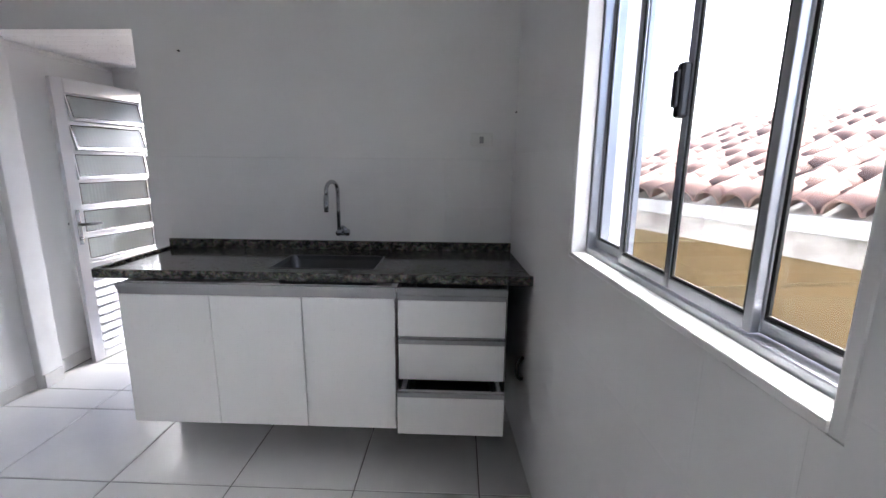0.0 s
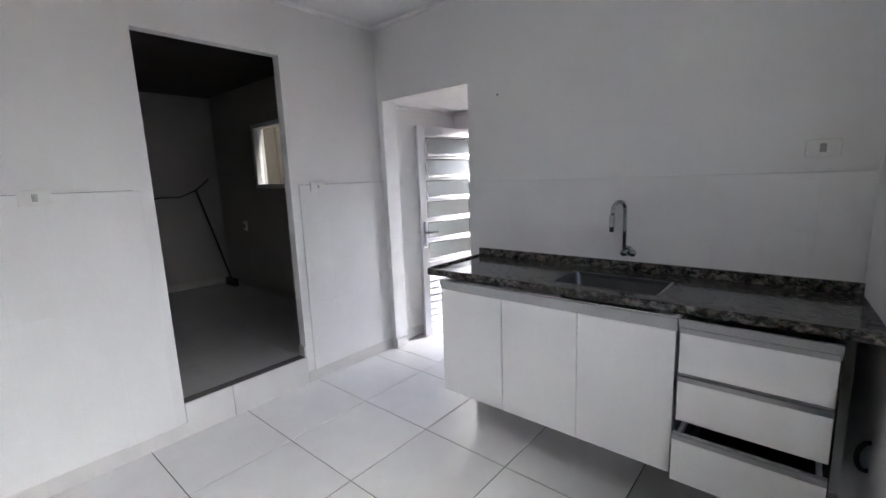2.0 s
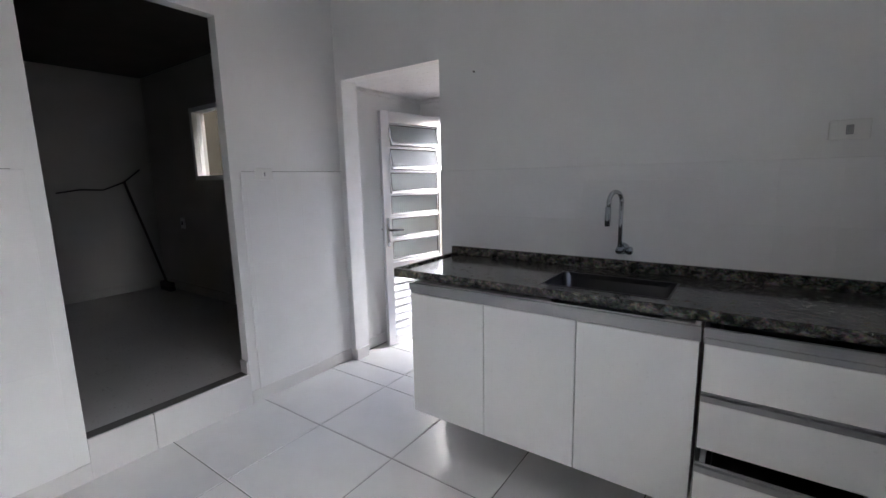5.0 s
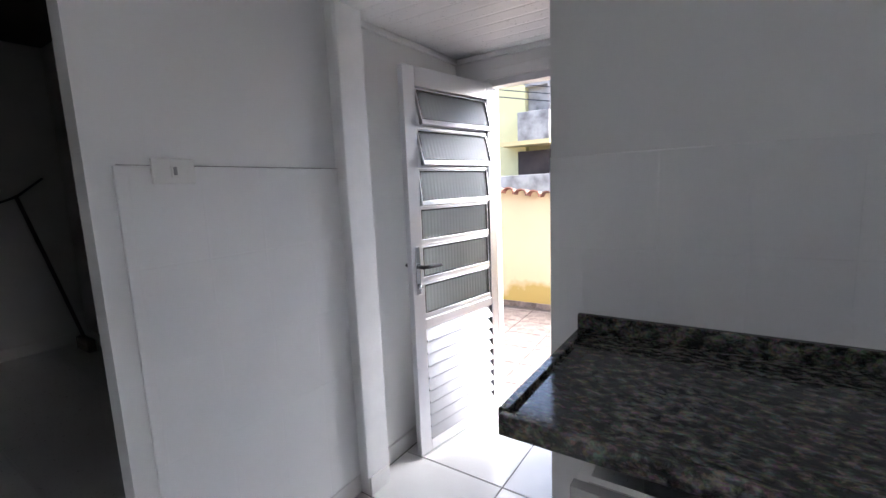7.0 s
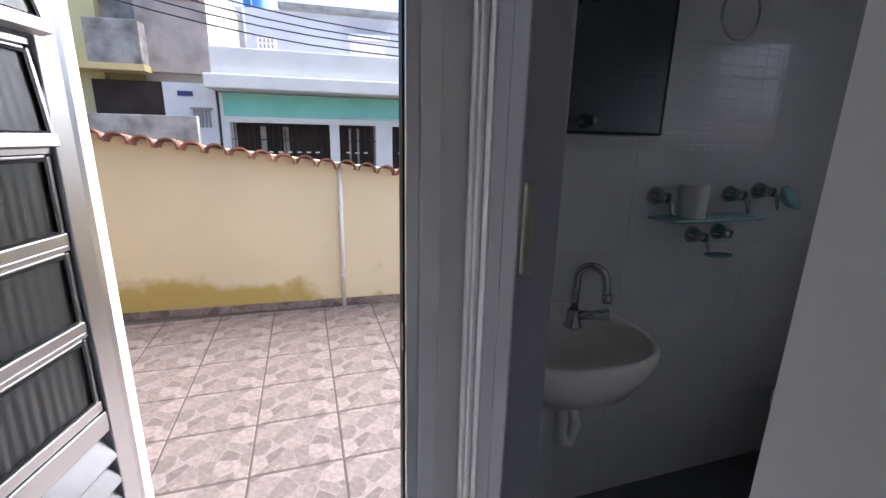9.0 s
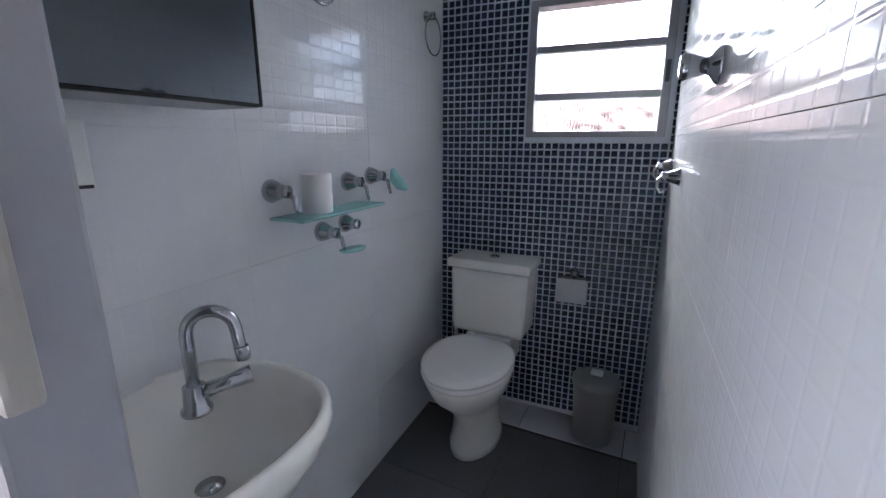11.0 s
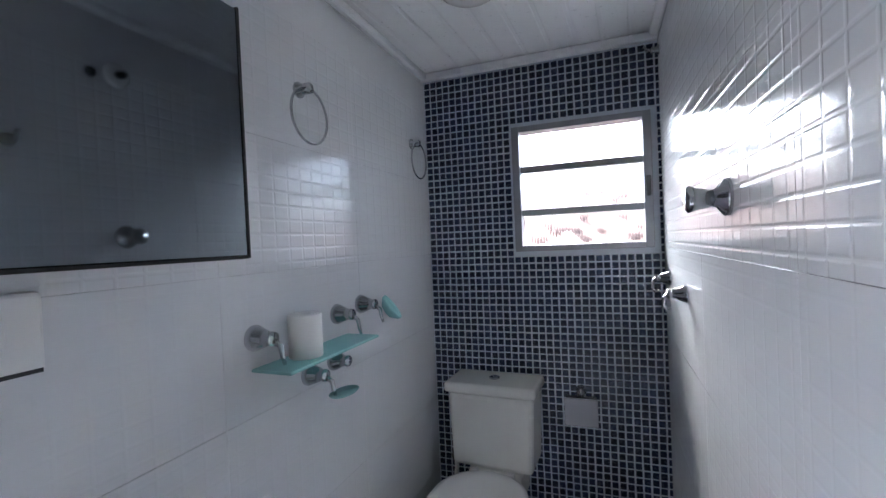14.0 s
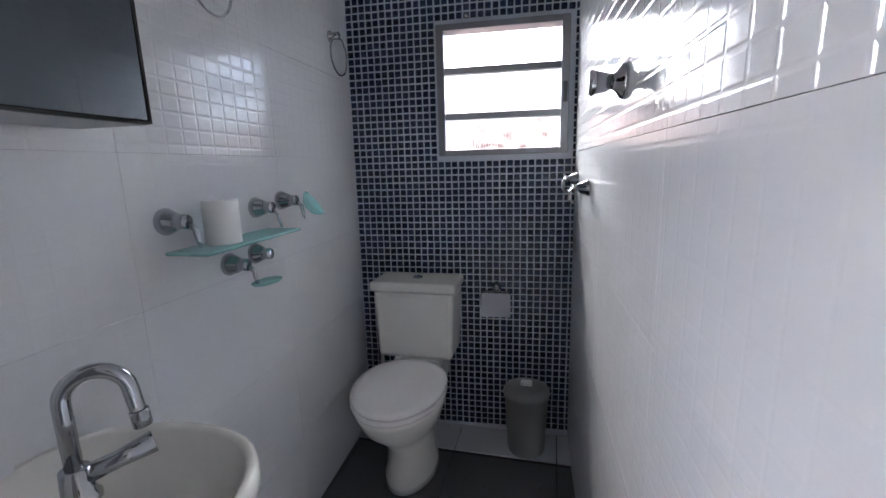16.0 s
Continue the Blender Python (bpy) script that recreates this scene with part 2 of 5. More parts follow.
GRANITE, FLAG = granite(), stone_tile()
GLASS = glass("clear_glass", (0.97, 0.98, 0.98))
RIBGLASS = glass("ribbed_glass", (0.74, 0.78, 0.79), 0.28, True)
FLUTED = glass("fluted_glass", (0.95, 0.96, 0.96), 0.06, True, "Y")
TEALGLASS = glass("teal_glass", (0.50, 0.90, 0.87), 0.2)
TEALGLASS.node_tree.nodes["Principled BSDF"].inputs["Transmission Weight"].default_value = 0.45


# ---------- mesh helpers ----------
def box(bm, x0, x1, y0, y1, z0, z1, bevel=0.0, m=None):
    r = bmesh.ops.create_cube(bm, size=1)
    vs = r["verts"]
    for v in vs:
        v.co = Vector(((x0 + x1) / 2 + v.co.x * (x1 - x0), (y0 + y1) / 2 + v.co.y * (y1 - y0), (z0 + z1) / 2 + v.co.z * (z1 - z0)))
    if bevel:
        es = list({e for v in vs for e in v.link_edges})
        r2 = bmesh.ops.bevel(bm, geom=es, offset=bevel, segments=2, affect="EDGES", profile=0.5)
        vs = r2["verts"]
    if m is not None:
        bmesh.ops.transform(bm, matrix=m, verts=[v for v in vs if v.is_valid])
    return bm


def B(*a, **k):
    return box(bmesh.new(), *a, **k)


def boxes(*items, bevel=0.0):
    bm = bmesh.new()
    for i in items:
        box(bm, *i, bevel=bevel)
    return bm


def lathe(profile, steps=28, m=None, sx=1.0, sy=1.0):
    """Turns (radius, height) pairs about z."""
    bm = bmesh.new()
    rings = []
    for r, z in profile:
        rings.append([bm.verts.new((sx * r * math.cos(2 * math.pi * i / steps), sy * r * math.sin(2 * math.pi * i / steps), z)) for i in range(steps)])
    for a, b in zip(rings, rings[1:]):
        for i in range(steps):
            bm.faces.new((a[i], a[(i + 1) % steps], b[(i + 1) % steps], b[i]))
    bm.faces.new(list(reversed(rings[0])))
    bm.faces.new(rings[-1])
    if m is not None:
        bm.transform(m)
    for f in bm.faces:
        f.smooth = True
    return bm


def tube(points, radius, steps=12, closed=False):
    """A round bar along points."""
    bm = bmesh.new()
    pts = [Vector(p) for p in points]
    rings, up = [], None
    k = len(pts)
    for i, p in enumerate(pts):
        d = (pts[(i + 1) % k] - pts[i - 1]) if closed else (pts[min(i + 1, k - 1)] - pts[max(i - 1, 0)])
        d.normalize()
        if up is None:
            up = d.orthogonal().normalized()
        up = (up - d * up.dot(d)).normalized()
        side = d.cross(up)
        rad = radius[i] if isinstance(radius, (list, tuple)) else radius
        rings.append([bm.verts.new(p + rad * (math.cos(2 * math.pi * j / steps) * up + math.sin(2 * math.pi * j / steps) * side)) for j in range(steps)])
    pairs = list(zip(rings, rings[1:])) + ([(rings[-1], rings[0])] if closed else [])
    for a, b in pairs:
        for j in range(steps):
            bm.faces.new((a[j], a[(j + 1) % steps], b[(j + 1) % steps], b[j]))
    if not closed:
        bm.faces.new(list(reversed(rings[0])))
        bm.faces.new(rings[-1])
    for f in bm.faces:
        f.smooth = True
    return bm


def mesh_of(name, bm, material):
    me = bpy.data.meshes.new(name)
    bmesh.ops.recalc_face_normals(bm, faces=bm.faces)
    bm.to_mesh(me)
    bm.free()
    me.materials.append(material)
    return me


def part(name, bm, material, parent, label=""):
    ob = new(name, mesh_of(name, bm, material))
    ob.parent = parent
    return tagged(ob, label)


def thing(name, label, category, at=(0, 0, 0), group="", kind=""):
    e = new(name)
    e.location = at
    return tagged(e, label, category, group, kind)


def solid(name, bm, material, label, category, group="", kind=""):
    return tagged(new(name, mesh_of(name, bm, material)), label, category, group, kind)


def setting(name, bm, material, label, category):
    return solid(name, bm, material, label, category, kind="structure")


def arc(c, r, a0, a1, n, u, v):
    c, u, v = Vector(c), Vector(u), Vector(v)
    return [c + r * (math.cos(radians(a0 + (a1 - a0) * i / n)) * u + math.sin(radians(a0 + (a1 - a0) * i / n)) * v) for i in range(n + 1)]


# ---------- kitchen shell ----------
WX, EX, NY, SY, H = -1.234, 1.85, 3.17, 0.10, 2.72
PY, PH = 4.20, 2.14           # passage: inner face of the outer wall, ceiling height
BS, BN, BE, BH = 3.36, 4.33, 1.664, 2.147  # bathroom: south, north, east faces, ceiling height
DW0, DW1, DZ0, DZ1 = 1.466, 2.31, 0.21, 2.36   # doorway to the raised room
WY0, WY1, WZ0, WZ1 = 1.165, 2.105, 1.165, 2.25    # kitchen window

setting("wall_west", boxes((WX - 0.075, WX, -0.05, DW0, 0, H), (WX - 0.075, WX, DW1, NY, 0, H), (WX - 0.075, WX, DW0, DW1, DZ1, H), (WX - 0.075, WX - 0.004, DW0, DW1, -0.1, DZ0 - 0.012)), PAINT, "white painted plaster wall with a doorway to a raised dark room", "wall")
setting("wall_north", boxes((-0.30, EX + 0.17, NY, 3.265, 0, 2.95), (-1.309, -1.17, NY, 3.30, 0, 2.95), (-1.17, -0.30, NY, 3.25, 2.14, 2.95)), PAINT, "white painted wall behind the sink with a passage opening", "wall")
setting("wall_east", boxes((EX, EX + 0.17, SY, WY0, 0, H), (EX, EX + 0.17, WY1, NY, 0, H), (EX, EX + 0.17, WY0, WY1, 0, WZ0), (EX, EX + 0.17, WY0, WY1, WZ1, H)), PAINT, "white painted wall with the sliding window", "wall")
setting("wall_south", boxes((WX - 0.14, EX + 0.17, SY - 0.15, SY, 0, H)), PAINT, "plain white painted wall", "wall")
setting("ceiling", boxes((WX - 0.14, EX + 0.17, -0.1, NY, H, H + 0.1)), CEIL, "plain white painted ceiling", "ceiling")
# unseen eave, added to cut sky light on the neighbour's wall and window
setting("roof_eave", boxes((EX + 0.17, EX + 0.75, -0.1, 3.0, H + 0.1, H + 0.18)), CONCRETE, "unseen concrete eave added over the kitchen window for shade", "roof")
setting("trim", boxes((WX, EX, NY - 0.03, NY, H - 0.03, H), (WX, WX + 0.03, SY, NY - 0.03, H - 0.03, H), bevel=0.008), REVEAL, "white cornice strip round the kitchen ceiling", "cornice")
# tiles painted over, standing a little proud of the plaster
d = 0.012
setting("wall_west_dado", boxes((WX, WX + d, SY, DW0 - 0.06, 0.09, 1.50), (WX, WX + d, DW1 + 0.06, NY, 0.09, 1.49), bevel=0.003), DADO_Y, "old tiles painted over in white up to shoulder height", "wall")
# mottled grey for the thin line on top of the west dado
JOINT = mat("grey_joint", (0.46, 0.455, 0.45), 0.9, vary=0.5, scale=9, bump=0.2)
setting("wall_west_joint", boxes((WX, WX + d - 0.001, SY, DW0 - 0.10, 1.50, 1.503), (WX, WX + d - 0.001, DW1 + 0.07, NY, 1.49, 1.493)), JOINT, "thin mottled grey line along the top of the painted tiles", "wall joint")
setting("wall_north_dado", boxes((-0.30, EX, NY - d, NY, 0.0, 1.47), bevel=0.003), DADO, "old tiles painted over in white behind the sink", "wall")
setting("wall_east_dado", boxes((EX - d, EX, SY, WY0 - 0.010, 0, 1.50), (EX - d, EX, WY1 + 0.010, NY - d, 0, 1.50), (EX - d, EX, WY0 - 0.010, WY1 + 0.010, 0, WZ0 - 0.006), bevel=0.0), DADO_Y, "old tiles painted over in white below the window", "wall")
setting("wall_south_dado", boxes((WX + d, EX - d, SY, SY + d, 0, 1.52), bevel=0.003), DADO, "old tiles painted over in white", "wall")
setting("baseboard_west", boxes((WX, WX + 0.014, SY + d, DW0, 0, 0.09), (WX, WX + 0.014, DW1, NY, 0, 0.09), bevel=0.004), BASEB, "low off-white tile skirting", "baseboard")
setting("baseboard_south", boxes((WX + 0.014, EX - d, SY + d, SY + d + 0.012, 0, 0.09), bevel=0.004), BASEB, "low off-white tile skirting", "baseboard")
setting("baseboard_passage", boxes((-1.17, -1.155, NY, 3.30, 0, 0.09), (-1.25, -1.236, 3.30, PY, 0, 0.09), bevel=0.004), BASEB, "low off-white tile skirting in the passage", "baseboard")

# ---------- passage shell ----------
setting("wall_passage_west", boxes((-1.40, -1.25, 3.30, 4.38, 0, 2.95)), PAINT, "white painted passage wall behind the open door", "wall")
setting("wall_outer", boxes((-0.29, -0.02, PY, 4.38, 0, 2.95), (-1.25, -1.06, PY, 4.38, 0, 2.95), (-1.06, -0.29, PY, 4.38, 1.99, 2.95)), PAINT, "white painted outer wall round the back door", "wall")
setting("ceiling_passage", boxes((-1.25, -0.16, 3.25, PY, PH, PH + 0.05)), PVC, "white plastic board ceiling of the passage", "ceiling")
setting("trim_passage", boxes((-1.25, -1.225, 3.30, PY - 0.025, PH - 0.03, PH), (-1.25, -0.16, PY - 0.025, PY, PH - 0.03, PH), bevel=0.006), REVEAL, "white ceiling edging strip", "cornice")
setting("trim_opening", boxes((-1.185, -1.16, NY - 0.012, 3.305, 0.09, 2.14), bevel=0.006), REVEAL, "rounded white plaster edge of the passage opening", "wall edge")

# ---------- floors ----------
fl = setting("floor", boxes((WX - 0.07, EX + 0.13, -0.05, 4.40, -0.12, -0.004)), GROUT, "large white glossy ceramic floor tiles with dark joints", "floor")
setting("door_sill_step", boxes((-1.25, -0.05, 4.38, 4.40, -0.30, 0.0), bevel=0.003), FLOOR, "white tiled edge of the back door step", "step")
step = setting("step", boxes((WX - 0.074, WX + 0.004, DW0, DW1, DZ0 - 0.012, DZ0 - 0.003)), GROUT, "white tiled step up into the dark room", "step")
part("tile", boxes((WX - 0.004, WX + 0.012, DW0, 1.75, 0.0, DZ0), bevel=0.003), FLOOR, step)
part("tile", boxes((WX - 0.004, WX + 0.012, 1.754, DW1, 0.0, DZ0), bevel=0.003), FLOOR, step)
part("edge_strip", boxes((WX - 0.074, WX - 0.004, DW0, DW1, DZ0 - 0.003, DZ0 + 0.002)), GROUT, step, "dark joint along the step edge")

setting("baseboard_jamb", boxes((WX - 0.075, WX + 0.004, DW1 - 0.016, DW1 - 0.001, DZ0 + 0.001, DZ0 + 0.085), bevel=0.003), BASEB, "short off-white skirting piece inside the doorway", "baseboard")

# ---------- raised dark room ----------
RX, RN, RS = -4.45, 3.15, -0.6
# floor, walls and ceiling here are coloured darker to hold the room's dimness
setting("floor_dark_room", boxes((RX, WX - 0.075, RS, RN, 0.0, DZ0)), relief(mat("floor_tile_with_shade", (0.45, 0.44, 0.43), 0.3, vary=0.05), 0.57, 0.57, 0.4, mortar=0.005, axis="XY"), "ceramic floor of the raised room, its dimness in the grey", "floor")
setting("wall_dark_room", boxes((RX - 0.12, RX, RS, RN, 0, 2.95), (RX, WX - 0.075, RS - 0.12, RS, 0, 2.95), (WX - 0.145, WX - 0.075, RS, -0.05, 0, 2.95), (RX, -3.40, RN, RN + 0.14, 0, 2.95), (-2.45, -1.309, RN, RN + 0.14, 0, 2.95), (-3.40, -2.45, RN, RN + 0.14, 0, 1.46), (-3.40, -2.45, RN, RN + 0.14, 2.18, 2.95)), SHADEWALL, "painted walls of the raised room, its dimness in their colour", "wall")
setting("ceiling_dark_room", boxes((RX, WX - 0.075, RS, RN, 2.62, 2.72)), SHADECEIL, "near-black ceiling of the raised room, shade in its colour", "ceiling")
# unseen height added and wall set close, to keep sky light from the room
setting("outer_wall_beyond", boxes((-5.2, -1.6, 3.85, 4.0, -0.3, 4.4)), OCHRE_SHADE, "yellow rendered wall outside the small window", "wall")
win = thing("window_dark_room", "small white-framed window onto a yellow wall", "window", (-2.92, RN, 1.46), kind="structure")
part("window_frame", boxes((-0.48, -0.43, -0.01, 0.08, 0, 0.72), (0.42, 0.47, -0.01, 0.08, 0, 0.72), (-0.43, 0.42, -0.01, 0.08, 0, 0.045), (-0.43, 0.42, -0.01, 0.08, 0.675, 0.72), (0.26, 0.30, 0, 0.06, 0.045, 0.675)), REVEAL, win)
for s in (-1, 1):
    p = part("pane", B(-0.20, 0.20, 0.03, 0.034, 0.045, 0.675), GLASS, win)
    p.location, p.visible_shadow = (0.22 * s - 0.005, 0, 0), False
setting("baseboard_dark_room", boxes((RX, RX + 0.012, RS, RN, DZ0, 0.30), (RX + 0.012, WX - 0.14, RN - 0.012, RN, DZ0, 0.30)), SHADEWALL, "skirting of the raised room", "baseboard")
broom = thing("broom", "dark broom leaning against the wall of the unlit room", "broom", (-4.16, 3.05, DZ0))
part("handle", tube([(0.0, 0.0, 0.07), (-0.12, -0.10, 0.65), (-0.25, -0.21, 1.26)], 0.013), BROOM, broom)
part("head", B(-0.13, 0.13, -0.03, 0.03, 0.05, 0.10, bevel=0.012), BROOM, broom)
part("bristles", boxes(*[(-0.125 + 0.018 * i, -0.112 + 0.018 * i, -0.028, 0.028, 0.0, 0.055) for i in range(14)]), BROOM, broom)
solid("wall_cable", tube([(-4.44, 2.25, 1.36), (-4.438, 2.45, 1.39), (-4.438, 2.65, 1.38), (-4.436, 2.85, 1.46), (-4.436, 3.02, 1.60)], 0.009, 8), BLACK, "dark cable fixed along the unlit wall", "cable")
soc = thing("wall_socket", "small white socket on the unlit wall", "socket", (-3.8, RN - 0.012, 1.0))
part("plate", B(-0.04, 0.04, -0.006, 0.012, -0.06, 0.06, bevel=0.003), PLASTIC, soc)
part("insert", B(-0.012, 0.012, -0.010, -0.005, -0.02, 0.02), BLACK, soc)

# ---------- kitchen window ----------
setting("window_reveal", boxes((EX - 0.012, EX + 0.036, WY1 - 0.012, WY1 + 0.010, WZ0 - 0.006, WZ1), (EX - 0.012, EX + 0.036, WY0 - 0.010, WY0 + 0.012, WZ0 - 0.006, WZ1), (EX - 0.014, EX + 0.036, WY0 + 0.012, WY1 - 0.012, WZ0 - 0.006, WZ0 + 0.012), bevel=0.004), REVEAL, "worn white painted window reveal and sill", "window sill")
kw = thing("window_1", "aluminium sliding window with four panes, closed", "window", (EX + 0.036, 0, 0), kind="structure")
y0, y1, z0, z1 = WY0, WY1, WZ0, WZ1
part("window_frame", boxes((0, 0.07, y1 - 0.022, y1, z0, z1), (0, 0.07, y0, y0 + 0.022, z0, z1), (0, 0.07, y0 + 0.022, y1 - 0.022, z0, z0 + 0.028), (0, 0.07, y0 + 0.022, y1 - 0.022, z1 - 0.028, z1), bevel=0.003), ALU_SASH, kw)
lines = [y1 - 0.022, 1.865, 1.632, 1.390, y0 + 0.022]
for i in range(4):
    b, a = lines[i], lines[i + 1]
    o = 0.026 if i in (0, 3) else 0.008
    sash = part("sash", boxes((o, o + 0.015, b - 0.009, b + 0.009 * (i > 0), z0 + 0.030, z1 - 0.030), (o, o + 0.015, a - 0.009 * (i < 3), a + 0.009, z0 + 0.030, z1 - 0.030), (o, o + 0.015, a + 0.009, b - 0.009, z0 + 0.030, z0 + 0.055), (o, o + 0.015, a + 0.009, b - 0.009, z1 - 0.055, z1 - 0.030), bevel=0.002), ALU_SASH, kw)
    part("gasket", boxes((o + 0.003, o + 0.009, b - 0.016, b - 0.009, z0 + 0.055, z1 - 0.055), (o + 0.003, o + 0.009, a + 0.009, a + 0.016, z0 + 0.055, z1 - 0.055), (o + 0.003, o + 0.009, a + 0.016, b - 0.016, z0 + 0.055, z0 + 0.062)), RUBBER, sash)
    p = part("pane", B(o + 0.006, o + 0.009, a + 0.014, b - 0.014, z0 + 0.057, z1 - 0.057), GLASS, sash)
    p.visible_shadow = False
LZ = 1.545
latch = part("latch", B(-0.014, 0.008, 1.620, 1.644, LZ, LZ + 0.105, bevel=0.007), BLACK, kw, "black plastic window latch")
part("latch_lever", B(-0.022, -0.012, 1.624, 1.640, LZ + 0.02, LZ + 0.09, bevel=0.004), BLACK, latch)

# the window wall stands slightly out of square
SKEW = pose(EX, 2.13, 0) @ pose(0, 0, 0, 0, 0, 3.5) @ pose(-EX, -2.13, 0)
for skewed in ("wall_east", "wall_east_dado", "window_reveal", "window_1"):
    bpy.data.objects[skewed].matrix_basis = SKEW @ bpy.data.objects[skewed].matrix_basis

# ---------- sink counter ----------
def holed_slab(outer, inner, z0, z1):
    """A slab with a rectangular hole."""
    bm = bmesh.new()
    q = lambda a, z: [bm.verts.new(p) for p in ((a[0], a[2], z), (a[1], a[2], z), (a[1], a[3], z), (a[0], a[3], z))]
    o0, i0, o1, i1 = q(outer, z0), q(inner, z0), q(outer, z1), q(inner, z1)
    for i in range(4):
        k = (i + 1) % 4
        for f in ((o1[i], o1[k], i1[k], i1[i]), (o0[k], o0[i], i0[i], i0[k]), (o0[i], o0[k], o1[k], o1[i]), (i0[k], i0[i], i1[i], i1[k])):
            bm.faces.new(f)
    return bm


ct = thing("worktop", "polished dark speckled granite worktop with upstand", "worktop", (0, 0, 0.95))
GX0, GX1, GY0 = -0.19, 1.842, 2.585
SX0, SX1, SY0, SY1 = 0.575, 1.085, 2.69, 2.98
part("slab", holed_slab((GX0, GX1, GY0, NY - d), (SX0, SX1, SY0, SY1), -0.022, 0), GRANITE, ct)
part("front_lip", boxes((GX0 - 0.004, GX1, GY0 - 0.018, GY0 + 0.006, -0.030, 0.012), (GX0 - 0.016, GX0 + 0.008, GY0 + 0.006, NY - d, -0.030, 0.012), bevel=0.004), GRANITE, ct)
part("upstand", boxes((GX0 - 0.02, GX1, NY - d - 0.02, NY - d, 0.001, 0.052), (GX1 - 0.018, GX1, GY0, NY - d - 0.02, 0.001, 0.040), bevel=0.003), GRANITE, ct)
bowl = bmesh.new()
prof = [(0, 0.0), (0.012, -0.05), (0.03, -0.13), (0.09, -0.145)]
rings = []
for inset, z in prof:
    ring = []
    for cx, cy, q in ((SX1 - inset, SY1 - inset, 0), (SX0 + inset, SY1 - inset, 1), (SX0 + inset, SY0 + inset, 2), (SX1 - inset, SY0 + inset, 3)):
        r = 0.05
        ccx, ccy = cx + (-r if q in (0, 3) else r), cy + (-r if q in (0, 1) else r)
        for k in range(7):
            an = radians(90 * q + 15 * k)
            ring.append(bowl.verts.new((ccx + r * math.cos(an), ccy + r * math.sin(an), z)))
    rings.append(ring)
for a, b in zip(rings, rings[1:]):
    for i in range(len(a)):
        f = bowl.faces.new((a[i], a[(i + 1) % len(a)], b[(i + 1) % len(a)], b[i]))
        f.smooth = True
bowl.faces.new(rings[-1])
sk = tagged(new("sink"), "stainless steel sink bowl set into the granite", "sink")
sk.location = (0, 0, 0.95)
part("bowl", bowl, STEEL, sk)
part("rim", boxes((SX0 - 0.004, SX0 + 0.006, SY0, SY1, -0.02, 0.002), (SX1 - 0.006, SX1 + 0.004, SY0, SY1, -0.02, 0.002), (SX0, SX1, SY0 - 0.004, SY0 + 0.006, -0.02, 0.002), (SX0, SX1, SY1 - 0.006, SY1 + 0.004, -0.02, 0.002), bevel=0.002), STEEL, sk)
part("drain", lathe([(0.0, 0.0), (0.04, 0.0), (0.045, 0.004), (0.0, 0.005)], m=pose(0.83, 2.84, -0.144)), CHROME, sk)


def cab_front(name, w, h, parent, material=LAMINATE):
    return part(name, B(0, w, -0.018, 0, 0, h, bevel=0.0025), material, parent)


def channel(x0, x1):
    """Grip profile along a cabinet's top edge, one bent section."""
    bm = bmesh.new()
    sec = [(0.0, 0.868), (-0.010, 0.868), (-0.010, 0.888), (-0.020, 0.890), (-0.020, 0.904), (-0.022, 0.906), (-0.022, 0.919), (0.0, 0.919)]
    ends = [[bm.verts.new((x, y, z)) for y, z in sec] for x in (x0, x1)]
    for k in range(len(sec)):
        q = (k + 1) % len(sec)
        bm.faces.new((ends[0][k], ends[0][q], ends[1][q], ends[1][k]))
    bm.faces.new(ends[0])
    bm.faces.new(ends[1])
    return bm


CY = 2.52
cb = thing("sink_cabinet", "white hanging base cabinet with three doors under the worktop", "cabinet", (-0.03, CY, 0))
part("body", boxes((0.0, 1.235, 0.0, NY - d - CY, 0.255, 0.27), (0.0, 0.018, 0, NY - d - CY, 0.27, 0.918), (1.217, 1.235, 0, NY - d - CY, 0.27, 0.918), (0.018, 1.217, 0.60, 0.618, 0.27, 0.80), (0.018, 1.217, 0.005, 0.02, 0.87, 0.918)), LAMINATE, cb)
part("grip_profile", channel(-0.004, 1.239), GREYTRIM, cb, "grey metal grip profile")
for i in range(3):
    f = cab_front("door", 0.409, 0.625, cb)
    f.location = (0.001 + 0.413 * i, 0, 0.243)
db = thing("drawer_unit", "white three-drawer unit, its lowest drawer pulled slightly open", "drawer unit", (1.215, CY, 0))
# body and drawer boxes take the near-black that paints shade into the gaps
part("body", boxes((0.0, 0.016, 0.0, NY - d - CY, 0.235, 0.918), (0.462, 0.478, 0.0, NY - d - CY, 0.235, 0.918), (0.016, 0.462, 0.0, 0.6, 0.235, 0.25), (0.016, 0.462, 0.59, 0.606, 0.25, 0.85)), CABSHADE, db)
part("side_panel", B(0.480, 0.484, 0.02, NY - d - CY, 0.235, 0.918), CABSHADE, db)
part("grip_profile", channel(0.0, 0.48), GREYTRIM, db, "grey metal grip profile")
